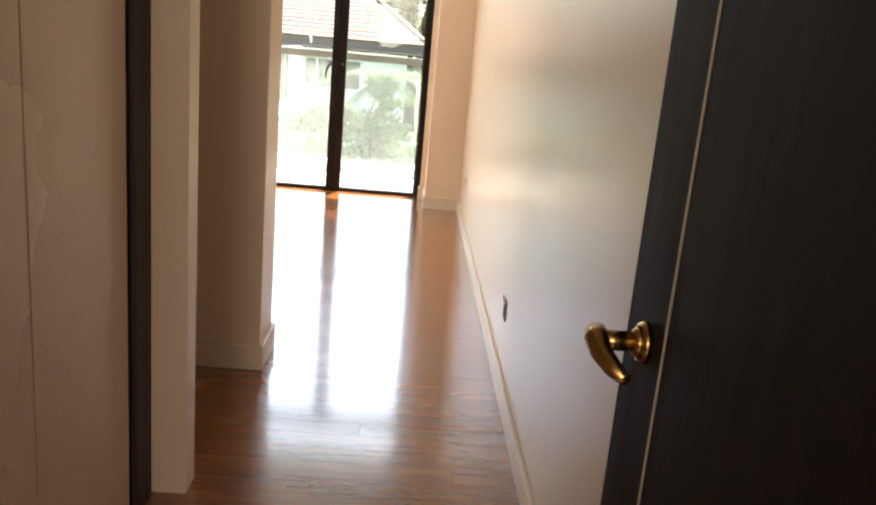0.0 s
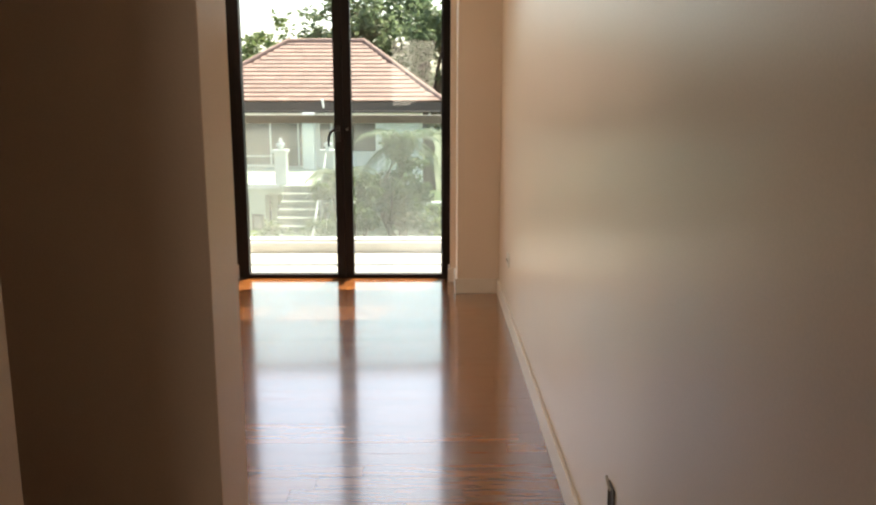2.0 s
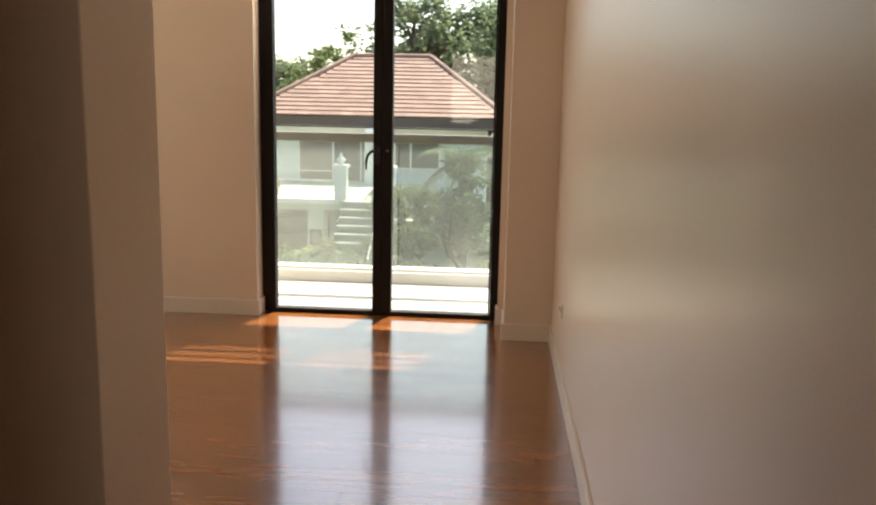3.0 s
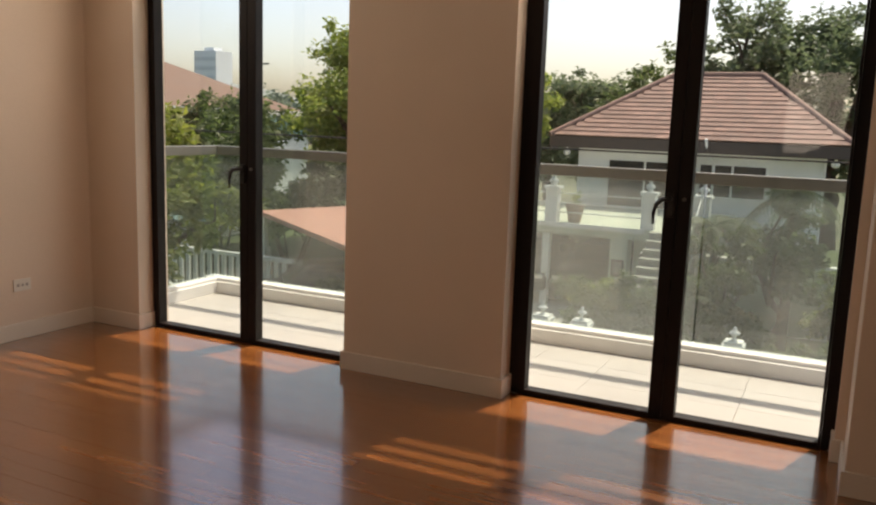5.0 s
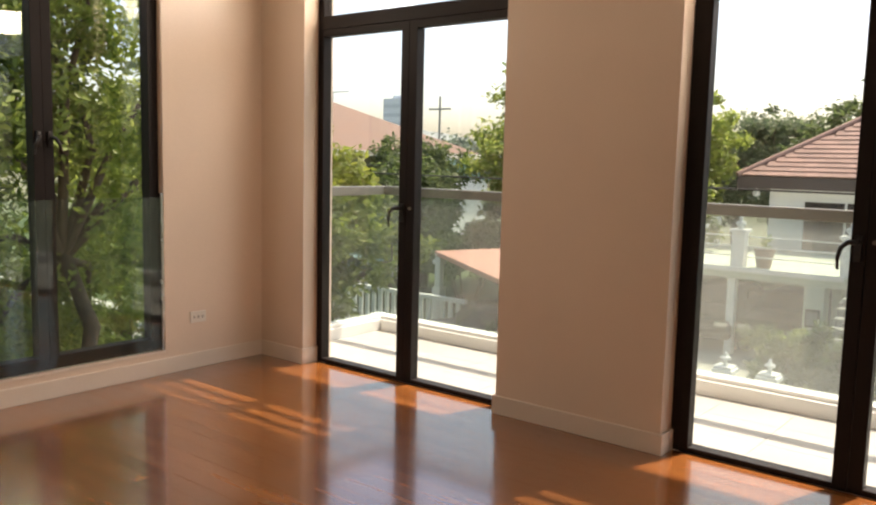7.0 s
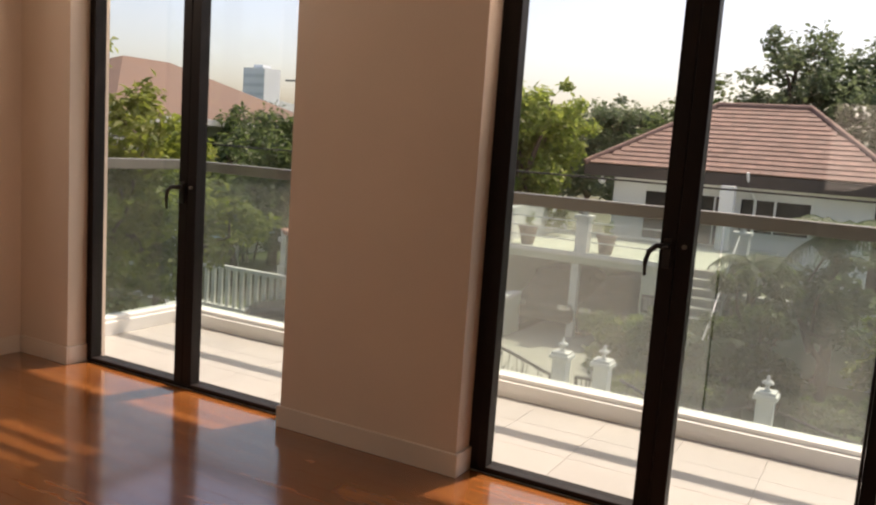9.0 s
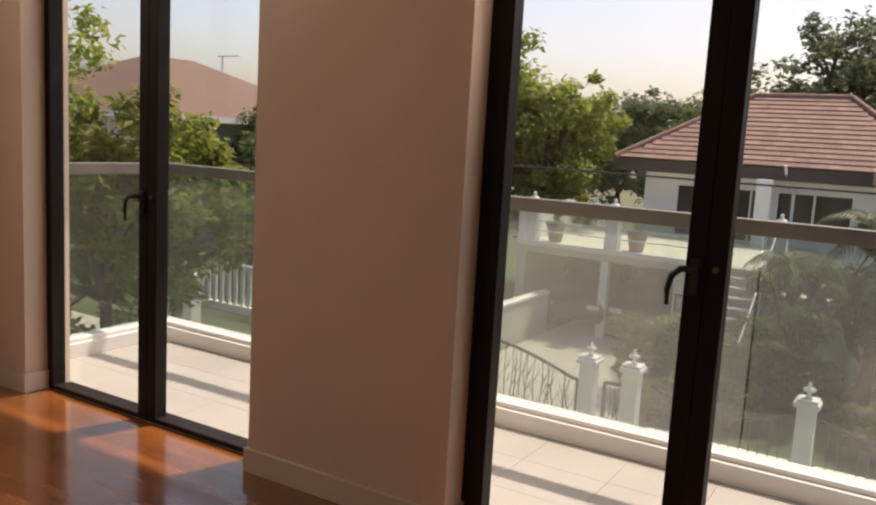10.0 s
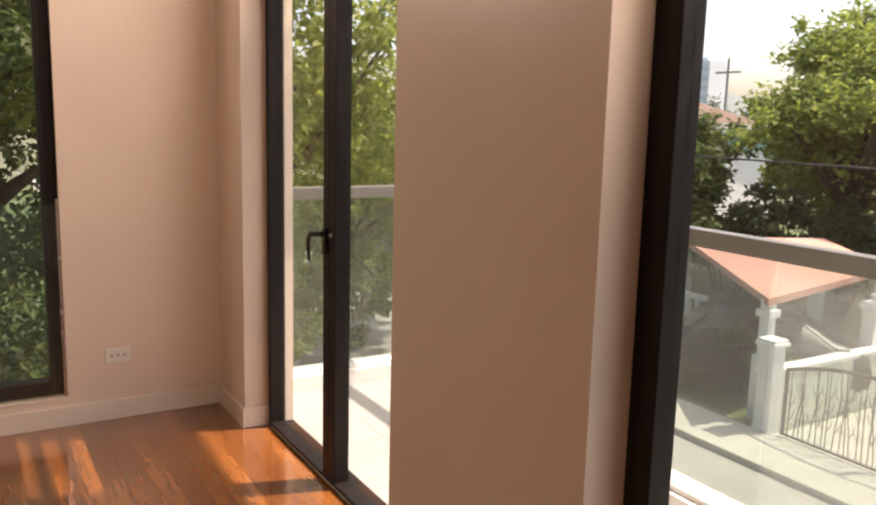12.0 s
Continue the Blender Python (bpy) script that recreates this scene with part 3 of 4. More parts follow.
def fence_run(x0, x1, y, n, label):
    root = tagged(empty("iron_fence", (0, y, GZ)), label, "fence")
    part("plinth", boxes((x0, x1, -0.1, 0.1, 0, 0.45), bevel=0.01), STUCCO, root)
    for i in range(n):
        a, b = x0 + (x1 - x0) * i / n, x0 + (x1 - x0) * (i + 1) / n
        bm = bmesh.new()
        tube(bm, [(a + (b - a) * k / 10, 0, 1.15 - 0.25 * math.sin(math.pi * k / 10)) for k in range(11)], 0.025, 6)
        part("top_rail", bm, IRON, root)
        k = int((b - a) / 0.13)
        for j in range(1, k):
            s = j / k
            bm = bmesh.new()
            tube(bm, [(a + (b - a) * s, 0, 0.45), (a + (b - a) * s, 0, 1.15 - 0.25 * math.sin(math.pi * s))], 0.010, 4)
            part("bar", bm, IRON, root)


def white_fence():
    root = tagged(empty("picket_fence", (-15.6, 12.6, GZ)), "white baluster fence at the neighbouring lawn", "fence")
    for k in range(26):
        bm = boxes((-3 + k * 0.24, -2.9 + k * 0.24, -0.04, 0.04, 0.25, 1.2), bevel=0.01)
        part("baluster", bm, STUCCO, root)
    part("rail", boxes((-3.1, 3.3, -0.06, 0.06, 1.2, 1.3), (-3.1, 3.3, -0.08, 0.08, 0, 0.25)), STUCCO, root)


def tiled_slope(root, p0, p1, q0, q1, rows, width, as_parts):
    """Courses of overlapping tiles between the eave line p0 to p1 and the ridge line q0 to q1."""
    p0, p1, q0, q1 = map(Vector, (p0, p1, q0, q1))
    nrm = (p1 - p0).cross(q0 - p0).normalized()
    if nrm.z < 0:
        nrm = -nrm
    along = (p1 - p0).normalized()
    up = nrm.cross(along).normalized()
    if up.z < 0:
        up = -up
    slope = ((q0 - p0).dot(up))
    step = slope / rows
    joined = bmesh.new()
    tile_h, th = step * 1.22, 0.03
    bm0 = bmesh.new()
    box(bm0, 0.004, width - 0.004, 0, tile_h, 0, th)
    for v in bm0.verts:
        v.co.z += 0.035 * (1 - v.co.y / tile_h)
    me = mesh_of("roof_tile", bm0, ROOFTILE)
    rot = Matrix((along, up, nrm)).transposed().to_4x4()
    for r in range(rows):
        f0, f1 = r / rows, (r + 0.6) / rows
        a, b = p0.lerp(q0, f1), p1.lerp(q1, f1)
        n = max(1, int(((b - a).length) / width))
        base = p0.lerp(q0, f0)
        off = (a - base).dot(along) + ((b - a).length - n * width) / 2
        for k in range(n):
            m = Matrix.Translation(base + along * (off + k * width)) @ rot
            if as_parts:
                ob = new("roof_tile", me)
                ob.parent = root
                ob.matrix_local = m
            else:
                vs = [joined.verts.new(m @ v.co) for v in me.vertices]
                for p in me.polygons:
                    joined.faces.new([vs[i] for i in p.vertices])
    if not as_parts:
        ob = part("roof_tiles", joined, ROOFTILE, root)
        ob["kind"] = "stuff"
    else:
        joined.free()


HX0, HX1, HY0, HY1, EZ, RZ = -9.0, -0.05, 22.0, 28.6, 1.08, 3.2


def house():
    root = tagged(empty("house", (0, 0, 0)), "white house with a brown tiled hip roof and dark windows", "house")
    wy = HY0 + 0.7
    w0, w1 = HX0 + 0.8, HX1 - 0.8
    part("wall", boxes((w0, w1, wy, HY1 - 0.7, GZ, 0.72)), STUCCO, root)
    part("fascia", boxes((HX0, HX1, HY0, HY0 + 0.06, 0.72, EZ), (HX0, HX0 + 0.06, HY0 + 0.06, HY1, 0.72, EZ), (HX1 - 0.06, HX1, HY0 + 0.06, HY1, 0.72, EZ), bevel=0.01), FASCIA, root, "dark brown eave fascia")
    part("soffit", boxes((HX0 + 0.06, HX1 - 0.06, HY0 + 0.06, HY1, 0.74, 0.78)), STUCCO, root)
    ra, rb = (-5.75, 25.3, RZ), (-2.95, 25.3, RZ)
    under = bmesh.new()
    e = [(HX0, HY0, EZ - 0.03), (HX1, HY0, EZ - 0.03), (HX1, HY1, EZ - 0.03), (HX0, HY1, EZ - 0.03)]
    A, B = (ra[0], ra[1], RZ - 0.03), (rb[0], rb[1], RZ - 0.03)
    for f in ((e[0], e[1], B, A), (e[1], e[2], B), (e[2], e[3], A, B), (e[3], e[0], A), (e[3], e[2], e[1], e[0])):
        poly(under, *f)
    roof = part("roof", under, ROOFBROWN, root)
    tiled_slope(roof, (HX0, HY0, EZ), (HX1, HY0, EZ), ra, rb, 15, 0.36, True)
    tiled_slope(roof, (HX0, HY1, EZ), (HX0, HY0, EZ), ra, ra, 15, 0.36, False)
    tiled_slope(roof, (HX1, HY0, EZ), (HX1, HY1, EZ), rb, rb, 15, 0.36, False)
    bm = bmesh.new()
    for a, b in (((HX0, HY0, EZ + 0.04), (ra[0], ra[1], RZ + 0.05)), ((HX1, HY0, EZ + 0.04), (rb[0], rb[1], RZ + 0.05)), ((ra[0], ra[1], RZ + 0.05), (rb[0], rb[1], RZ + 0.05))):
        tube(bm, [a, b], 0.09, 8)
    part("ridge_cap", bm, ROOFTILE, roof)
    for a, b, z0, z1 in ((-7.15, -4.85, -1.1, 0.36), (-4.3, -2.4, -0.6, 0.36)):
        win = part("window", boxes((a, b, wy - 0.03, wy - 0.002, z0, z1)), DARKGLASS, root, "dark window with slim bars")
        part("window_frame", boxes((a - 0.05, a, wy - 0.06, wy, z0, z1), (b, b + 0.05, wy - 0.06, wy, z0, z1), (a, b, wy - 0.06, wy, z1, z1 + 0.05), (a, b, wy - 0.08, wy, z0 - 0.06, z0),
                                   ((a + b) / 2 - 0.03, (a + b) / 2 + 0.03, wy - 0.06, wy - 0.031, z0, z1)), STUCCO, win)
    part("porch_column", boxes((-4.75, -4.35, wy - 1.1, wy - 0.75, GZ, 0.74), bevel=0.02), STUCCO, root)
    part("string_course", boxes((w0 - 0.05, w1 + 0.05, wy - 0.06, wy - 0.001, -1.55, -1.4)), STUCCO, root)
    door = part("door", boxes((-5.02, -4.78, wy - 0.05, wy - 0.002, -1.1, 0.3)), FASCIA, root, "narrow dark brown shutter beside the window")
    part("door_frame", boxes((-5.07, -5.021, wy - 0.07, wy, -1.1, 0.35), (-4.779, -4.73, wy - 0.07, wy, -1.1, 0.35)), STUCCO, door)
    for x in (HX0 + 0.5, HX1 - 0.5):
        part("eave_lamp", lathe(bmesh.new(), [(0.02, 0.74), (0.05, 0.66), (0.12, 0.58), (0.10, 0.5), (0.02, 0.46)], x, HY0 + 0.35), CURB, root, "white globe lamp under the eave", True)
    pipe = bmesh.new()
    tube(pipe, [(-4.1, HY0 - 0.05, 1.15), (-4.05, HY0 + 0.1, 0.7), (-3.9, wy - 0.12, 0.35), (-3.9, wy - 0.12, -1.3)], 0.045, 8)
    part("downpipe", pipe, CURB, root, "thin white downpipe")


def stairs():
    """Steps that climb from the front garden to the terrace between two urn pillars."""
    y1, top = 16.78, -1.12
    root = tagged(empty("outdoor_stairs", (-3.95, y1, GZ)), "flight of pale outdoor steps with white railings", "stairs")
    n = 13
    rise = (top - GZ) / n
    for k in range(n):
        y = -(n - k) * 0.29
        part("step", boxes((-0.52, 0.52, y, y + 0.31, max(0.0, (k + 1) * rise - 0.40), (k + 1) * rise - 0.045), bevel=0.006), CONCRETE, root)
        part("tread", boxes((-0.54, 0.54, y - 0.03, y + 0.29, (k + 1) * rise - 0.0449, (k + 1) * rise), bevel=0.008), DRIVE, root, "pale tread with a rounded nose")
    for s in (0.6,):
        bm = bmesh.new()
        tube(bm, [(s, -n * 0.29, 0.85), (s, 0, 0.85 + n * rise)], 0.018, 8)
        part("stair_rail", bm, CURB, root, "thin white stair rail")
        for k in range(0, n, 4):
            y = -(n - k - 0.5) * 0.29
            part("baluster", cyl(bmesh.new(), (s, y, (k + 0.2) * rise), (s, y, 0.85 + (k + 0.5) * rise), 0.012, None, 6), CURB, root)
    for s in (-0.62, 0.62):
        part("stringer", boxes((s - 0.05, s + 0.05, -0.6, 0, 0.0, n * rise - 0.5), (s - 0.05, s + 0.05, -1.7, -0.6, 0.0, n * rise - 1.15), (s - 0.05, s + 0.05, -2.8, -1.7, 0.0, 0.55), bevel=0.01), CONCRETE, root)


def garden_wall():
    root = tagged(empty("retaining_wall", (0, 16.8, GZ)), "olive-grey garden wall with a white coping and posts", "wall")
    part("wall", boxes((-3.1, 4.5, 0, 0.2, 0, 1.7)), PALEGREEN, root)
    part("coping", boxes((-3.15, 4.55, -0.05, 0.25, 1.7, 1.79), bevel=0.01), STUCCO, root)
    for x in (-1.25, 0.9, 3.0):
        part("post", boxes((x - 0.06, x + 0.06, -0.1, -0.001, 0, 1.699), bevel=0.008), STUCCO, root, "slim white post")
    part("planter_bed", boxes((-3.1, 4.5, 0.2, 5.6, 0, 1.5)), GRASS, root, "raised planted bed")


def carport():
    y = 16.8
    root = tagged(empty("carport", (0, 0, 0)), "white flat-roofed carport with a terrace on top", "carport")
    part("roof_deck", boxes((-9.6, -3.1, y, 22.6, -1.40, -1.12), bevel=0.02), PALEGREEN, root)
    part("fascia_lip", boxes((-9.65, -4.66, y - 0.08, y - 0.001, -1.22, -1.10), bevel=0.01), STUCCO, root)
    part("side_wall", boxes((-9.6, -9.35, y, 22.6, GZ, -1.401)), PALEGREEN, root, "pale green side wall")
    part("back_wall", boxes((-9.34, -5.0, 22.35, 22.6, GZ, -1.401)), PALEGREEN, root, "pale green rear wall")
    part("post", boxes((-7.35, -7.15, y + 0.1, y + 0.3, GZ, -1.401), bevel=0.01), STUCCO, root)
    part("inner_wall", boxes((-5.0, -4.8, y + 0.5, 22.34, GZ, -1.401)), PALEGREEN, root, "pale green inner wall")
    for z in (-2.95, -2.15):
        p = part("pier_panel", boxes((-5.44, -5.11, y - 0.03, y - 0.001, z - 0.22, z + 0.22), bevel=0.008), FASCIA, root, "small dark framed panel on the pier")
        part("panel_face", boxes((-5.39, -5.16, y - 0.045, y - 0.031, z - 0.16, z + 0.16), bevel=0.005), CONCRETE, p)
    part("pier", boxes((-5.5, -5.05, y, y + 0.5, GZ, -1.401), bevel=0.01), PALEGREEN, root)
    part("parapet", boxes((-9.6, -9.4, y, 22.0, -1.119, -0.2), bevel=0.01), STUCCO, root)
    for x in (-9.3, -7.14, -4.62, -3.32):
        p = part("terrace_pillar", boxes((x - 0.16, x + 0.16, y + 0.05, y + 0.37, -1.119, -0.25), (x - 0.21, x + 0.21, y, y + 0.42, -0.25, -0.17), bevel=0.01), STUCCO, root)
        part("finial", lathe(bmesh.new(), [(0.1, -0.17), (0.05, -0.13), (0.13, -0.05), (0.11, 0.0), (0.03, 0.05), (0.05, 0.1), (0.01, 0.15)], x, y + 0.21), STUCCO, root, "", True)
    for z in (-0.85, -0.6, -0.35):
        bm = tube(bmesh.new(), [(-9.2, y + 0.2, z), (-4.75, y + 0.2, z)], 0.018, 6)
        part("terrace_rail", bm, CURB, root)
    for x in (-8.75, -6.6):
        pot = tagged(empty("plant_pot", (x, y + 0.45, -1.119)), "brown clay plant pot on the terrace edge", "pot", "terrace pots")
        part("pot", lathe(bmesh.new(), [(0.16, 0), (0.24, 0.4), (0.27, 0.42), (0.27, 0.5), (0.2, 0.5)]), TERRA, pot, "", True)
        part("plant", crown_mesh([((0, 0, 0.62), 0.25)], 120, 0.1, 7), LEAF_M, pot, "small green plant")


def car(x, y, rz, paint, label):
    root = tagged(empty("car", (x, y, GZ + 0.05), rz), label, "car")
    bm = bmesh.new()
    prof = [(-2.1, 0.35), (-2.15, 0.7), (-1.95, 0.92), (-1.0, 1.02), (-0.45, 1.5), (0.9, 1.52), (1.6, 1.05), (2.1, 0.98), (2.2, 0.6), (2.1, 0.32)]
    L1 = [bm.verts.new((px, -0.86 if pz < 1.1 else -0.66, pz)) for px, pz in prof]
    L2 = [bm.verts.new((px, 0.86 if pz < 1.1 else 0.66, pz)) for px, pz in prof]
    n = len(prof)
    for i in range(n):
        j = (i + 1) % n
        bm.faces.new((L1[i], L1[j], L2[j], L2[i]))
    bm.faces.new(L1[::-1])
    bm.faces.new(L2)
    bmesh.ops.recalc_face_normals(bm, faces=bm.faces)
    bmesh.ops.bevel(bm, geom=list(bm.edges), offset=0.07, segments=3, affect="EDGES")
    part("body", bm, paint, root, "", True)
    bm = bmesh.new()
    poly(bm, (-0.97, -0.6, 1.08), (-0.97, 0.6, 1.08), (-0.53, 0.55, 1.46), (-0.53, -0.55, 1.46))
    bmesh.ops.translate(bm, verts=bm.verts, vec=(-0.03, 0, 0.03))
    bmesh.ops.solidify(bm, geom=bm.faces[:], thickness=0.012)
    part("windscreen", bm, DARKGLASS, root)
    for s in (-1, 1):
        part("side_glass", boxes((-0.5, 1.0, s * 0.775 - 0.02, s * 0.775 + 0.02, 1.12, 1.42), bevel=0.01), DARKGLASS, root)
        part("headlight", boxes((-2.14, -2.0, s * 0.6 - 0.17, s * 0.6 + 0.17, 0.68, 0.82), bevel=0.03), CHROME, root, "clear headlight")
        for wx in (-1.35, 1.35):
            w = bmesh.new()
            cyl(w, (wx, s * 0.72, 0.31), (wx, s * 0.9, 0.31), 0.31, 0.31, 24)
            tyre = part("tyre", w, RUBBER, root)
            w = bmesh.new()
            cyl(w, (wx, s * 0.9, 0.31), (wx, s * 0.91, 0.31), 0.19, 0.19, 16)
            part("rim", w, CHROME, tyre)


def pink_canopy():
    root = tagged(empty("pink_roof_shed", (0, 0, 0)), "open shed with a faded pink hipped roof", "shed")
    bm = bmesh.new()
    e = [Vector((-8.85, 10.0, -1.2)), Vector((-9.8, 14.9, -1.2)), Vector((-13.0, 17.5, -1.18)), Vector((-14.7, 14.3, -1.2))]
    top = Vector((-11.6, 14.0, -0.82))
    vs = [bm.verts.new(p) for p in e]
    lo = [bm.verts.new(p - Vector((0, 0, 0.12))) for p in e]
    t = bm.verts.new(top)
    for i in range(4):
        j = (i + 1) % 4
        bm.faces.new((vs[i], vs[j], t))
        bm.faces.new((lo[i], lo[j], vs[j], vs[i]))
    bm.faces.new(lo[::-1])
    part("roof", bm, PINK, root)
    for p in e:
        q = p.lerp(top, 0.06)
        part("post", boxes((q.x - 0.09, q.x + 0.09, q.y - 0.09, q.y + 0.09, GZ, -1.25), (q.x - 0.14, q.x + 0.14, q.y - 0.14, q.y + 0.14, -1.55, -1.42), (q.x - 0.14, q.x + 0.14, q.y - 0.14, q.y + 0.14, GZ, GZ + 1.2), bevel=0.01), STUCCO, root, "white post on a square base")


def crown_mesh(blobs, count, size, seed, droop=0.0):
    """Many small bent leaves scattered through uneven clumps."""
    rng = random.Random(seed)
    verts, faces = [], []
    tot = sum(r ** 2 for _, r in blobs)
    for c, r in blobs:
        c = Vector(c)
        subs = []
        for _ in range(max(5, int(16 * min(r, 2.5)))):
            d = Vector((rng.gauss(0, 1), rng.gauss(0, 1), rng.gauss(0, 0.8) + 0.15)).normalized()
            subs.append((c + d * r * rng.uniform(0.45, 1.0), r * rng.uniform(0.16, 0.34)))
        for _ in range(int(count * r * r / tot)):
            p0, sr = rng.choice(subs)
            d = Vector((rng.gauss(0, 1), rng.gauss(0, 1), rng.gauss(0, 0.7))).normalized()
            p = p0 + d * sr * rng.uniform(0.55, 1.1)
            s = size * rng.uniform(0.6, 1.35)
            u = Vector((rng.gauss(0, 1), rng.gauss(0, 1), rng.gauss(0, 0.5) - droop)).normalized()
            w = u.cross((d + Vector((0, 0, 0.7))).normalized())
            if w.length < 1e-3:
                continue
            w.normalize()
            nn = w.cross(u)
            i = len(verts)
            verts += [p, p + u * s * 0.5 + w * s * 0.26 + nn * s * 0.06, p + u * s - nn * s * 0.12, p + u * s * 0.5 - w * s * 0.26 + nn * s * 0.06]
            faces.append((i, i + 1, i + 2, i + 3))
    bm = bmesh.new()
    vs = [bm.verts.new(v) for v in verts]
    for f in faces:
        bm.faces.new([vs[i] for i in f])
    return bm


def tree(x, y, height, blobs, count, size, leaves, seed, label, trunk_r=0.22, base=None, droop=0.0, name="tree"):
    """Trunk, limbs to each clump and a crown; clumps are offsets from the trunk's foot."""
    base = GZ if base is None else base
    rng = random.Random(seed)
    root = tagged(empty(name, (x, y, base)), label, "tree")
    bm = bmesh.new()
    fork = height * 0.35
    pts = [(rng.uniform(-0.1, 0.1) * k, rng.uniform(-0.1, 0.1) * k, fork * k / 3) for k in range(4)]
    tube(bm, pts, [trunk_r * 1.25, trunk_r, trunk_r * 0.92, trunk_r * 0.8], 10)
    f = Vector(pts[-1])
    for c, r in blobs:
        c = Vector(c)
        mid = f.lerp(c, 0.5) + Vector((rng.uniform(-0.3, 0.3), rng.uniform(-0.3, 0.3), 0.2))
        tube(bm, [f - Vector((0, 0, 0.15)), mid, c, c + Vector((rng.uniform(-1, 1), rng.uniform(-1, 1), 1)) * r * 0.4], [trunk_r * 0.6, trunk_r * 0.4, trunk_r * 0.2, 0.02], 6)
    part("trunk", bm, BARK, root, "", True)
    part("crown", crown_mesh(blobs, count, size, seed, droop), leaves, root)
    return root


def auto_blobs(h, w, n, seed, low=0.35):
    rng = random.Random(seed)
    out = []
    for k in range(n):
        a = 2 * math.pi * (k / n) + rng.uniform(-0.5, 0.5)
        zf = rng.uniform(low, 0.85)
        rad = w * rng.uniform(0.25, 0.62) * (1.15 - 0.6 * abs(zf - 0.55))
        out.append(((rad * math.cos(a), rad * math.sin(a), h * zf), w * rng.uniform(0.34, 0.5)))
    out.append(((0, 0, h - w * 0.42), w * 0.42))
    out.append(((0, 0, h * 0.6), w * 0.5))
    return out


def frond_tree(x, y, height, n, length, seed, label):
    root = tagged(empty("palm_tree", (x, y, GZ)), label, "palm")
    rng = random.Random(seed)
    bm = tube(bmesh.new(), [(0, 0, 0), (0.05, 0, height * 0.5), (0, 0.03, height)], [0.16, 0.12, 0.1], 10)
    part("trunk", bm, BARK, root, "", True)
    for k in range(n):
        a = 2 * math.pi * k / n + rng.uniform(-0.3, 0.3)
        rise = rng.uniform(-0.2, 0.9)
        bm = bmesh.new()
        rib = []
        for j in range(9):
            s = j / 8
            d = length * s
            rib.append(Vector((math.cos(a) * d * (1 - 0.15 * s), math.sin(a) * d * (1 - 0.15 * s), height + rise * d - 1.1 * length * s * s * 0.6)))
        tube(bm, rib, [0.02 * (1 - 0.8 * j / 8) for j in range(9)], 4)
        side = Vector((-math.sin(a), math.cos(a), 0))
        for j in range(1, 9):
            for q in (0.0, 0.5):
                p = rib[j - 1].lerp(rib[j], q)
                for s in (-1, 1):
                    tip = p + side * s * 0.38 * length * (1.1 - j / 10) + (rib[j] - rib[j - 1]) * 1.3 - Vector((0, 0, 0.12))
                    wv = (rib[j] - rib[j - 1]).normalized() * 0.03
                    poly(bm, p - wv, p + wv, tip)
        part("frond", bm, LEAF_G, root)
    return root


def shrub(x, y, w, h, count, size, leaves, seed, label, z=None):
    root = tagged(empty("shrub", (x, y, GZ if z is None else z)), label, "shrub")
    rng = random.Random(seed)
    blobs = [((rng.uniform(-w, w) * 0.6, rng.uniform(-w, w) * 0.3, h * rng.uniform(0.4, 0.75)), h * 0.35) for _ in range(5)]
    bm = bmesh.new()
    for c, r in blobs:
        tube(bm, [(c[0] * 0.3, c[1] * 0.3, 0), (c[0] * 0.7, c[1] * 0.7, c[2] * 0.5), c], [0.05, 0.03, 0.01], 5)
    part("stems", bm, BARK, root)
    part("foliage", crown_mesh(blobs, count, size, seed), leaves, root)


def hedge(x0, x1, y, z0, z1, seed, label):
    n = int((x1 - x0) / 0.5)
    blobs = [((x0 + (x1 - x0) * (k + 0.5) / n, y, (z0 + z1) / 2), (z1 - z0) * 0.55) for k in range(n)]
    tagged(part("hedge", crown_mesh(blobs, 420 * n, 0.16, seed), LEAF_Y), label, "hedge", "", "stuff")


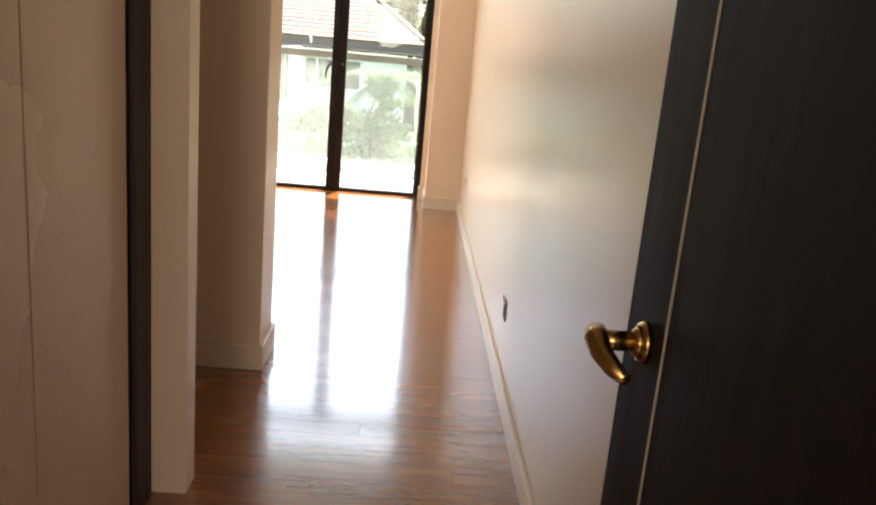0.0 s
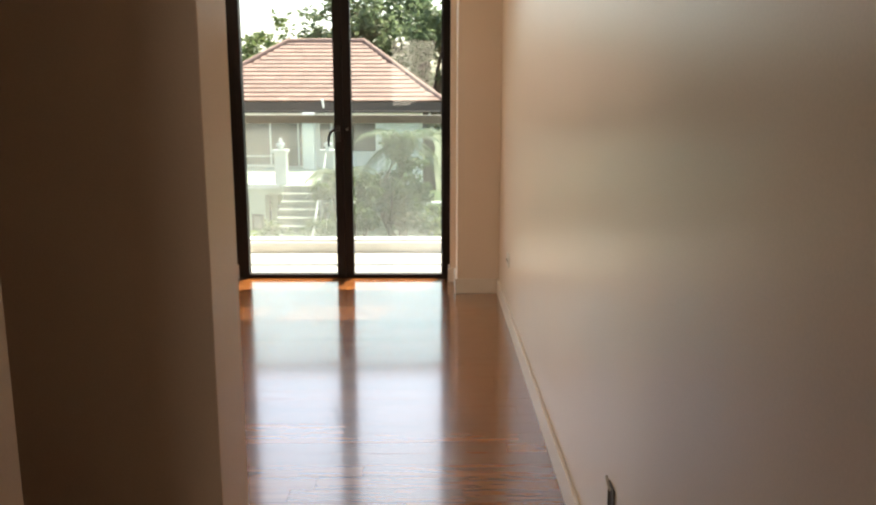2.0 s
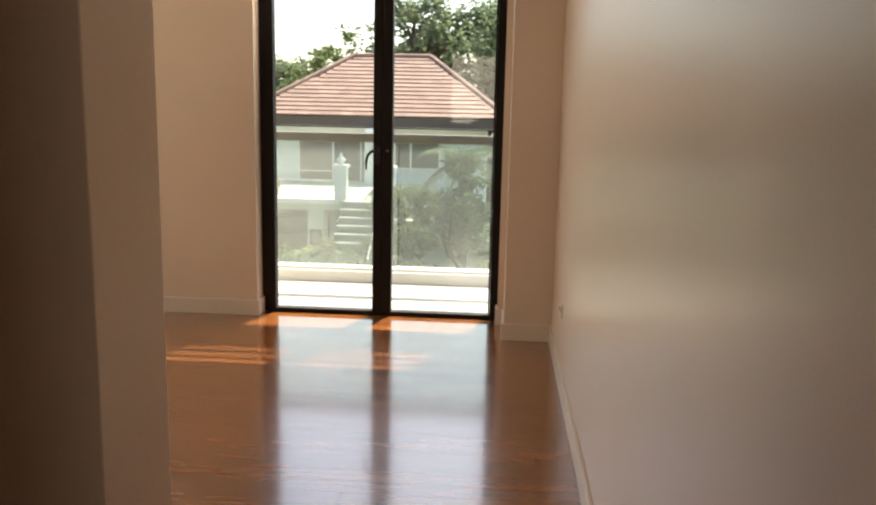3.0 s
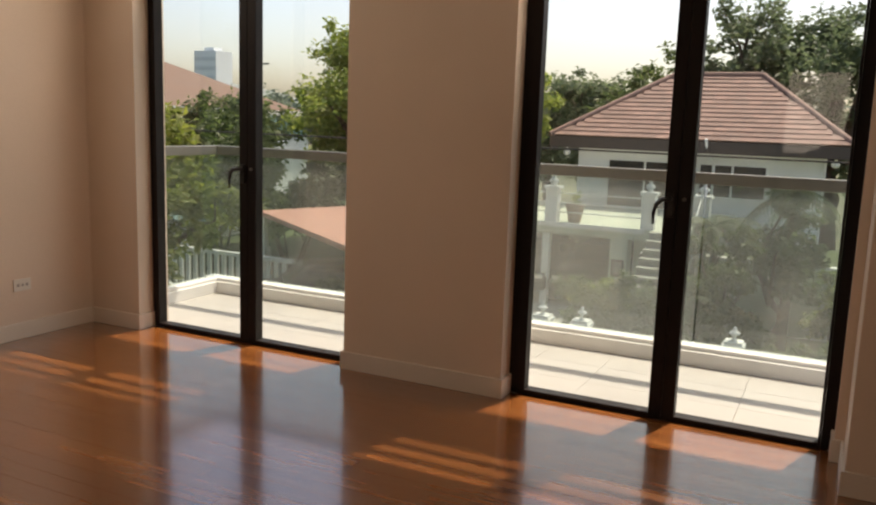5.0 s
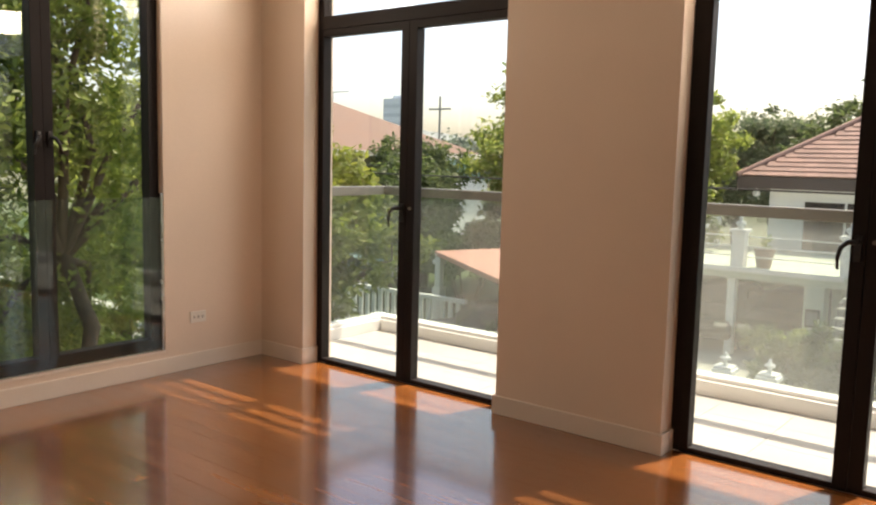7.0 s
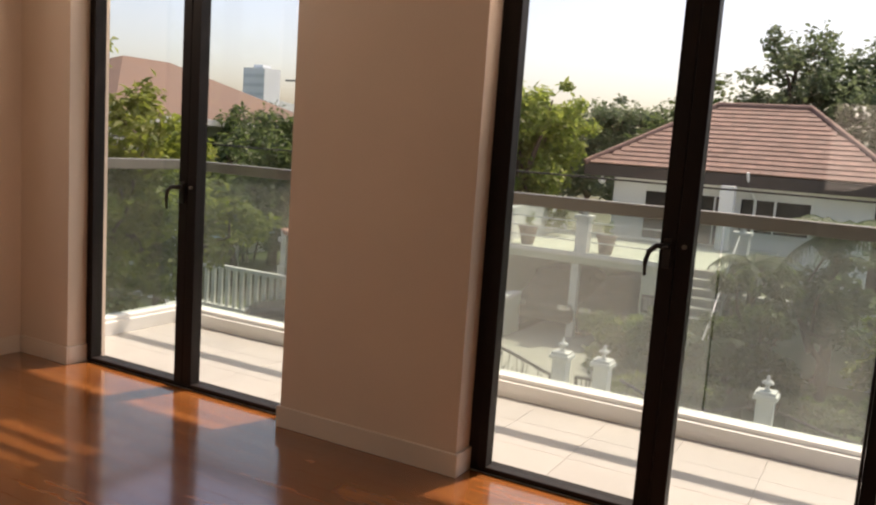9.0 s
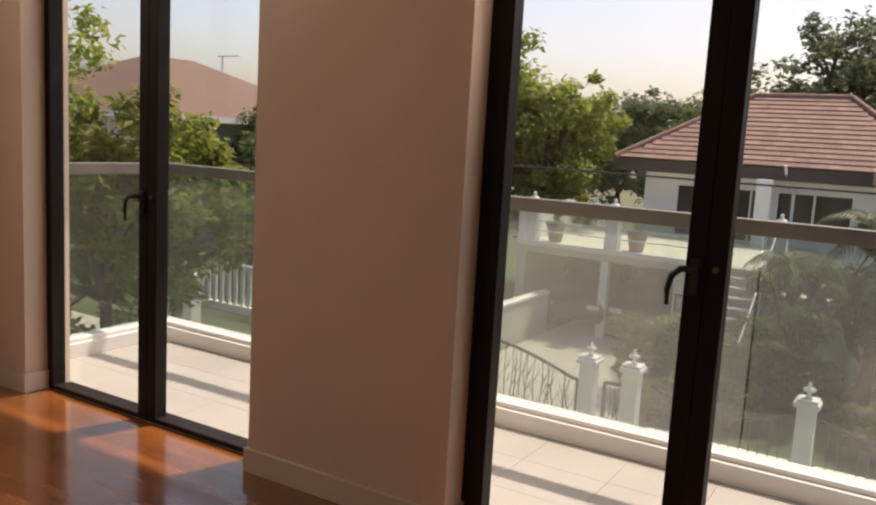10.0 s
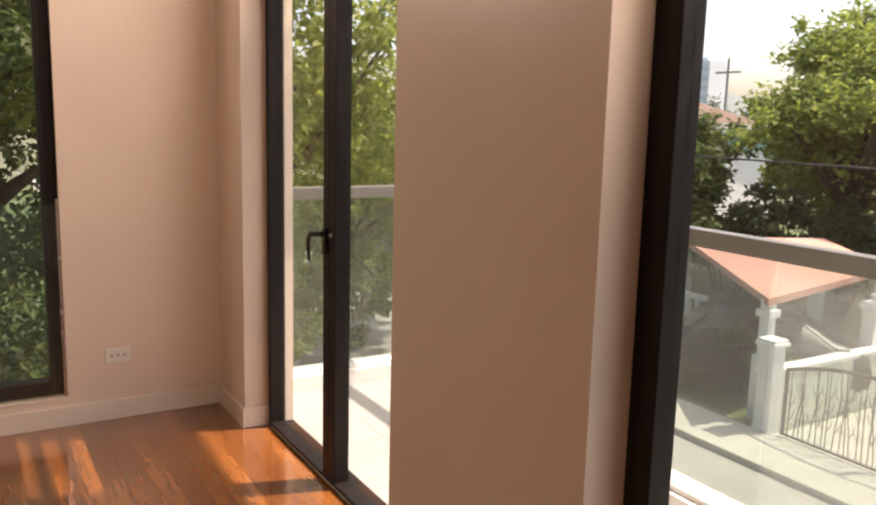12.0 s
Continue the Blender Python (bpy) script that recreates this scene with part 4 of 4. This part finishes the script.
def greenery():
    tree(-14.6, 21, 8.3, auto_blobs(8.3, 4.6, 11, 1), 26000, 0.22, LEAF_M, 11, "big dense mango tree with sunlit green crown", 0.35)
    tree(-10.9, 21.5, 6.9, auto_blobs(6.9, 3.0, 9, 2, 0.4), 15000, 0.20, LEAF_M, 12, "rounded green tree behind the terrace wall", 0.25)
    tree(-16.7, 24, 9.2, auto_blobs(9.2, 2.9, 10, 3), 15000, 0.21, LEAF_M, 13, "tall full green tree behind the pink roofed shed", 0.25)
    for i, (x, y, h, w, lv) in enumerate(((-7.6, 33, 8.2, 3.4, LEAF_D), (-4.2, 32, 10.6, 3.6, LEAF_G), (-0.6, 31.5, 9.8, 3.6, LEAF_G), (2.8, 32, 8.6, 3.2, LEAF_D), (-11.2, 36, 7.4, 3.4, LEAF_G), (-15, 40, 7.6, 3.6, LEAF_G), (6, 33, 9, 4, LEAF_D))):
        tree(x, y, h, auto_blobs(h, w, 9, 20 + i), 11000, 0.26, lv, 30 + i, "tall leafy tree behind the house", 0.3)
    # beside the house, seen through the side window and past the balcony's end
    for i, (x, y, h, w, lv) in enumerate(((-11.4, 2.2, 9.6, 3.2, LEAF_M), (-12.5, -1.2, 9.5, 3.6, LEAF_D), (-10.2, -4.4, 9.0, 3.2, LEAF_M), (-16.5, 1.2, 10, 4.2, LEAF_D), (-17, 6.2, 6.2, 2.6, LEAF_M))):
        tree(x, y, h, auto_blobs(h, w, 12, 40 + i, 0.12), 26000, 0.14, lv, 50 + i, "tall leafy garden tree with hanging foliage", 0.13, droop=0.5)
    tree(-19.5, 19.6, 5.7, auto_blobs(5.7, 2.4, 9, 66, 0.25), 10000, 0.19, LEAF_D, 67, "dark bushy tree beside the brown roofed house", 0.16)
    tree(-12.6, 8.2, 5.5, auto_blobs(5.5, 2.0, 8, 60, 0.3), 7000, 0.2, LEAF_Y, 61, "bright green leafy tree at the street edge", 0.14)
    tree(-12.0, 6.2, 5.3, auto_blobs(5.3, 1.9, 8, 64, 0.25), 8000, 0.17, LEAF_Y, 65, "bright green leafy tree at the street edge", 0.12)
    tree(-17.5, 15.5, 4.6, auto_blobs(4.6, 2.4, 8, 62, 0.3), 6000, 0.22, LEAF_D, 63, "dark green bushy tree by the white fence", 0.14)
    for i, (x, y, w, h, lv) in enumerate(((-9.6, 0.5, 1.6, 1.6, LEAF_Y), (-12, -4, 2, 1.8, LEAF_Y), (-9.0, -3, 1.5, 1.3, LEAF_M), (-14.5, 3.5, 2.2, 2.0, LEAF_M), (-2.0, 13.6, 1.0, 1.2, LEAF_D), (-3.3, 12.2, 0.8, 0.9, LEAF_D), (-0.6, 12.0, 1.0, 1.1, LEAF_D), (0.8, 13.4, 1.3, 1.5, LEAF_D), (-3.9, 15.0, 0.7, 1.3, LEAF_G), (-3.2, 17.4, 1.2, 1.5, LEAF_G), (1.6, 16.5, 1.5, 2.2, LEAF_M), (-1.5, 18.5, 1.4, 1.5, LEAF_D), (-0.2, 15.6, 1.2, 1.6, LEAF_M), (-11.5, 12.2, 1.6, 1.1, LEAF_D), (-4.25, 11.6, 0.4, 0.9, LEAF_Y), (-20, 12, 2.4, 2.2, LEAF_D))):
        shrub(x, y, w, h, 2600, 0.15, lv, 80 + i, "leafy garden shrub in the front planting")
    tree(-1.35, 14.8, 3.8, auto_blobs(3.8, 1.3, 7, 70, 0.4), 3500, 0.17, LEAF_G, 71, "small grey-green tree in the front garden", 0.08)
    tree(-2.3, 13.6, 3.1, auto_blobs(3.1, 1.1, 7, 76, 0.3), 5000, 0.14, LEAF_D, 77, "small dark weeping tree behind the fence", 0.07, droop=1.2)
    for i, (x, y, w, h) in enumerate(((-16.6, 18.4, 2.6, 3.2), (-20.2, 19.2, 2.8, 3.4), (-13.4, 18.9, 2.4, 3.0), (-23.5, 21.5, 3.0, 3.6))):
        shrub(x, y, w, h, 7000, 0.2, LEAF_D, 110 + i, "tall dark green bush under the big trees")
    shrub(-9.9, 11.2, 1.1, 1.3, 3500, 0.12, LEAF_D, 120, "clipped dark bush beside the pink roofed shed")
    frond_tree(-1.25, 15.4, 3.5, 22, 1.35, 5, "slender palm with feathery drooping fronds")
    for i, (x, y, w, h, lv) in enumerate(((-4.7, 12.9, 0.8, 1.75, LEAF_D), (-3.5, 12.8, 0.8, 1.6, LEAF_G), (-5.0, 14.6, 0.5, 1.5, LEAF_M), (-3.0, 14.4, 0.8, 1.9, LEAF_D))):
        shrub(x, y, w, h, 3200, 0.13, lv, 140 + i, "leafy shrub beside the garden steps")
    frond_tree(-4.45, 13.6, 0.9, 20, 1.0, 8, "low spiky palm beside the garden steps")
    frond_tree(-3.25, 13.5, 1.2, 20, 1.0, 9, "low spiky palm beside the garden steps")
    frond_tree(-2.9, 16.2, 2.6, 18, 1.2, 6, "slender palm with feathery drooping fronds")
    hedge(-13.2, -9.0, 20.2, -1.1, -0.15, 90, "clipped yellow-green hedge along the terrace")


def hill_height(x):
    return 50 * math.exp(-((x + 560) / 240) ** 2) + 1.2 * math.sin(x * 0.05) + 0.8 * math.sin(x * 0.13)


def far_hill():
    """Low wooded hill on the skyline with pale houses, a crane and a mast on it."""
    bm = bmesh.new()
    rows = []
    for j, (y, f) in enumerate(((330, 0.0), (360, 0.45), (395, 0.85), (420, 1.0), (470, 0.6))):
        rows.append([bm.verts.new((-900 + 12 * k, y, GZ + f * max(0.0, hill_height(-900 + 12 * k)))) for k in range(60)])
    for a, b in zip(rows, rows[1:]):
        for k in range(59):
            bm.faces.new((a[k], a[k + 1], b[k + 1], b[k]))
    structure("hill", bm, HILL, "wooded hill on the skyline with haze in its colour", "hill")
    rng = random.Random(21)
    for k in range(22):
        x = -455 + k * 6.5 + rng.uniform(-2, 2)
        f = rng.choice((0.45, 0.62, 0.8))
        y = 360 + (f - 0.45) * 87 - 1.5
        w, h = rng.uniform(2.4, 4.2), rng.uniform(2.5, 4.5)
        ob = tagged(empty("hillside_house", (x, y, GZ + f * hill_height(x) - 0.6)), "small house on the far hill, paled by painted haze", "house", "hillside houses")
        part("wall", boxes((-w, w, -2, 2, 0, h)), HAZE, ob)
        roof = bmesh.new()
        for face in (((-w, -2.3, h), (w, -2.3, h), (w, 0, h + 1.4), (-w, 0, h + 1.4)), ((w, 2.3, h), (-w, 2.3, h), (-w, 0, h + 1.4), (w, 0, h + 1.4)), ((-w, 2.3, h), (-w, -2.3, h), (-w, 0, h + 1.4)), ((w, -2.3, h), (w, 2.3, h), (w, 0, h + 1.4))):
            poly(roof, *face)
        part("roof", roof, ROOFBROWN, ob)
    c = tagged(empty("tower_crane", (-440, 421, GZ + hill_height(-440) - 1)), "thin tower crane on the far hill in haze colour", "crane")
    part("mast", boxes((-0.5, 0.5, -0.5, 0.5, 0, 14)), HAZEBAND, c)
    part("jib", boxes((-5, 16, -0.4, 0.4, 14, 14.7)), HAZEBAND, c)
    m = tagged(empty("radio_mast", (-524, 421, GZ + hill_height(-524) - 1)), "thin lattice mast on the far hill in haze colour", "mast")
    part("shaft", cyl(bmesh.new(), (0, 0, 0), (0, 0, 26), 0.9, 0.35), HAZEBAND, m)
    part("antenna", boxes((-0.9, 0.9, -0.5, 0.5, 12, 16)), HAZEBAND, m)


def teal_canopy():
    root = tagged(empty("lean_to_canopy", (-17.4, 15.0, GZ)), "pale teal sheet-roofed lean-to behind the white fence", "canopy")
    bm = bmesh.new()
    n = 16
    for k in range(n):
        y0, y1 = -1.75 + 3.6 * k / n, -1.75 + 3.6 * (k + 1) / n
        ym = (y0 + y1) / 2
        for a, b, za, zb in ((y0, ym, 0.0, 0.03), (ym, y1, 0.03, 0.0)):
            poly(bm, (1.1, a, 1.78 + za), (1.1, b, 1.78 + zb), (-1.1, b, 2.3 + zb), (-1.1, a, 2.3 + za))
    bmesh.ops.solidify(bm, geom=bm.faces[:], thickness=0.02)
    part("roof", bm, TEAL, root)
    for x, h in ((0.95, 1.78), (-0.95, 2.22)):
        for y in (-1.6, 1.6):
            part("post", cyl(bmesh.new(), (x, y, 0.0), (x, y, h), 0.04), CURB, root)


def distance():
    root = tagged(empty("brown_roofed_house", (0, 0, 0)), "neighbouring house with a broad brown hip roof", "house")
    part("wall", boxes((-30, -21.8, 15, 23.8, GZ, 1.5)), STUCCO, root)
    bm = bmesh.new()
    e = [(-31, 13.8, 1.6), (-20.8, 13.8, 1.6), (-20.8, 25, 1.6), (-31, 25, 1.6)]
    t = [(-25.6, 18.1, 3.74), (-25.6, 20.3, 3.74)]
    for f in ((e[0], e[1], t[0]), (e[1], e[2], t[1], t[0]), (e[2], e[3], t[1]), (e[3], e[0], t[0], t[1]), (e[3], e[2], e[1], e[0])):
        poly(bm, *f)
    roof = part("roof", bm, ROOFBROWN, root)
    part("fascia", boxes((-20.86, -20.74, 13.8, 25, 1.42, 1.62), (-31, -20.87, 13.75, 13.85, 1.42, 1.62), (-31, -20.87, 24.95, 25.05, 1.42, 1.62)), STUCCO, root)
    for y in (16.0, 18.6, 21.2):
        part("window", boxes((-21.79, -21.74, y, y + 1.3, -0.4, 0.8)), DARKGLASS, root)
    b = tagged(empty("teal_shed", (-34, 33, GZ)), "pale teal roofed low building among the trees", "building")
    part("wall", boxes((-5, 5, -4, 4, 0, 3.6)), STUCCO, b)
    bm = bmesh.new()
    for f in (((-5.4, -4.4, 3.6), (5.4, -4.4, 3.6), (5.4, 0, 4.8), (-5.4, 0, 4.8)), ((5.4, 4.4, 3.6), (-5.4, 4.4, 3.6), (-5.4, 0, 4.8), (5.4, 0, 4.8))):
        poly(bm, *f)
    bmesh.ops.solidify(bm, geom=bm.faces[:], thickness=0.1)
    part("roof", bm, TEAL, b)
    tw = tagged(empty("far_tower", (-190, 212, GZ)), "high building on the skyline with blue-grey haze in its colour", "building")
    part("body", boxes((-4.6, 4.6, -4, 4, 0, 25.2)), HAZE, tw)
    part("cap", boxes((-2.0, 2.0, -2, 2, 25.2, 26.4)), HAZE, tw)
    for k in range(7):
        part("window_band", boxes((-4.4, 4.4, -4.08, -4.001, 4.0 + k * 3.0, 5.2 + k * 3.0)), HAZEBAND, tw, "band of far windows paled by painted haze")
    p = tagged(empty("utility_pole", (-30.4, 34, GZ)), "thin grey utility pole with a crossarm", "pole")
    part("pole", cyl(bmesh.new(), (0, 0, 0), (0, 0, 8.4), 0.10, 0.06), CONCRETE, p)
    part("crossarm", boxes((-0.8, 0.8, -0.04, 0.04, 7.62, 7.72)), CONCRETE, p)
    far_hill()
    rng = random.Random(4)
    blobs = []
    for k in range(120):
        r = rng.uniform(3.2, 6.0)
        blobs.append(((-250 + k * 3.6 + rng.uniform(-2, 2), 90 + rng.uniform(-14, 50), GZ + r * rng.uniform(0.5, 0.95)), r))
    tagged(part("far_woods", crown_mesh(blobs, 60000, 1.3, 4), LEAF_F), "distant line of trees with haze in the leaf colour", "trees", "", "stuff")
    c = bmesh.new()
    tube(c, [(-60, 9.3, 1.6), (-20, 9.3, 1.05), (20, 9.3, 0.95), (60, 9.3, 1.6)], 0.015, 5)
    tagged(part("overhead_cable", c, RUBBER), "thin dark overhead cable along the street", "cable")


# ---------- floor planks ----------


def floor():
    fl = structure("floor", boxes((XL - 0.1, 0.15, -3.75, 0.12, -0.12, -0.0165), (-2.58, 0.15, -6.75, -3.7501, -0.12, -0.0165), (-1.75, 0.15, -9.3, -6.7501, -0.12, -0.0165)), UNDER, "polished reddish-brown hardwood plank floor", "floor")
    rng = random.Random(8)
    w = 0.092
    shapes = {}
    rest = bmesh.new()
    made = 0
    row = 0
    y = 0.115
    while y > -9.2:
        x = XL + 0.002 - rng.uniform(0, 0.8)
        while x < 0:
            ln = rng.choice((0.75, 0.95, 1.15, 1.35))
            left = XL if y > -3.7 else (-2.55 if y > -6.7 else -1.7)
            a, b = max(x, left + 0.001), min(x + ln, -0.001)
            if b - a > 0.03:
                key = round(b - a, 3)
                if made < 300 and b - a > 0.2 and y > -6.7:
                    if key not in shapes:
                        bm = boxes((0.0, key - 0.0010, 0.0, w - 0.0010, -0.016, 0.0))
                        shapes[key] = mesh_of("plank", bm, WOOD)
                    ob = new("plank", shapes[key])
                    ob.parent = fl
                    ob.location = (a, y - w, rng.uniform(-0.0004, 0.0))
                    made += 1
                else:
                    box(rest, a, b - 0.001, y - w, y - 0.001, -0.016, rng.uniform(-0.0004, 0))
            x += ln
        y -= w
        row += 1
    ob = part("planks", rest, WOOD2, fl)
    ob["kind"] = "stuff"


WOOD2 = surface("plank_wood_far", (0.295, 0.108, 0.026), 0.21, 0.2, 1.3, 6, 0.0012, stretch=(1.0, 9, 9), rnd=0.2, col2=(0.165, 0.052, 0.014), spec=1.0, coat=1.0, island=True)

shell()
baseboards()
glazed_door("door_1", D1A, D1M, D1B, "pair of dark bronze full-height glazed balcony doors beside the column", 0.04)
glazed_door("door_2", D2A, D2M, D2B, "pair of dark bronze full-height glazed balcony doors near the corner")
side_window()
outlet(XL, -0.513, 0.327, 1, "white triple wall outlet beside the tall window")
wiring_box(-3.80, 0.322)
outlet(0, -1.02, 0.36, -1, "small white wall outlet near the column")
entry_door()
wardrobe()
balcony()
ground()
for px, pw, ph in ((-4.94, 0.25, 1.32), (-4.22, 0.25, 1.32), (-1.68, 0.25, 1.32), (1.6, 0.25, 1.32), (4.8, 0.25, 1.32)):
    pillar(px, 10.0, pw, ph)
pillar(-8.62, 9.9, 0.28, 1.5, "broad white gate pillar beside the pink roofed shed", False)
pillar(-14.6, 10.4, 0.3, 1.3, "white square pillar with an urn among the shrubs")
pillar(-8.95, 13.1, 0.26, 1.72, "tall white pillar with a rounded urn finial")
gate(-8.4, -5.1, 10.0, lambda s: 1.0 + 0.42 * math.sin(math.pi * min(1, s * 0.9 + 0.12)) if s < 0.98 else 1.0, "arched wrought iron driveway gate with branching bars")
gate(-4.68, -4.28, 10.0, lambda s: 1.05, "narrow wrought iron pedestrian gate", 5)
fence_run(-3.92, -1.86, 10.0, 1, "iron fence with a dipping top rail on a white plinth")
fence_run(-1.5, 1.42, 10.0, 1, "iron fence with a dipping top rail on a white plinth")
fence_run(1.78, 4.62, 10.0, 1, "iron fence with a dipping top rail on a white plinth")
side_wall()
white_fence()
house()
stairs()
garden_wall()
carport()
car(-8.1, 18.9, 92, CARPAINT, "dark parked car under the carport")
car(-6.2, 19.0, 88, CARPAINT, "dark parked car under the carport")
car(-10.6, 11.6, 40, CARPAINT, "dark car parked under the pink roofed shed")
pink_canopy()
teal_canopy()
greenery()
distance()
balcony_tiles()
floor()
# added fill: daylight at the transoms and the window's head, an unseen lamp in the hallway
fill_lamp((-1.06, 0.215, 2.555), (-4.7, -1.3, 0.9), 1.36, 0.22, 3.4, 80.0)
fill_lamp((-3.55, 0.215, 2.555), (-3.55, -3, 1.2), 1.36, 0.22, 6.0)
fill_lamp((XL - 0.13, -1.44, 2.55), (0, -1.44, 1.0), 1.2, 0.22, 6.0)
# added lamp that brightens the entry; the closed hallway has no window
fill_lamp((-0.9, -9.1, 1.7), (-0.6, -5, 1.0), 1.0, 1.2, 3.6)
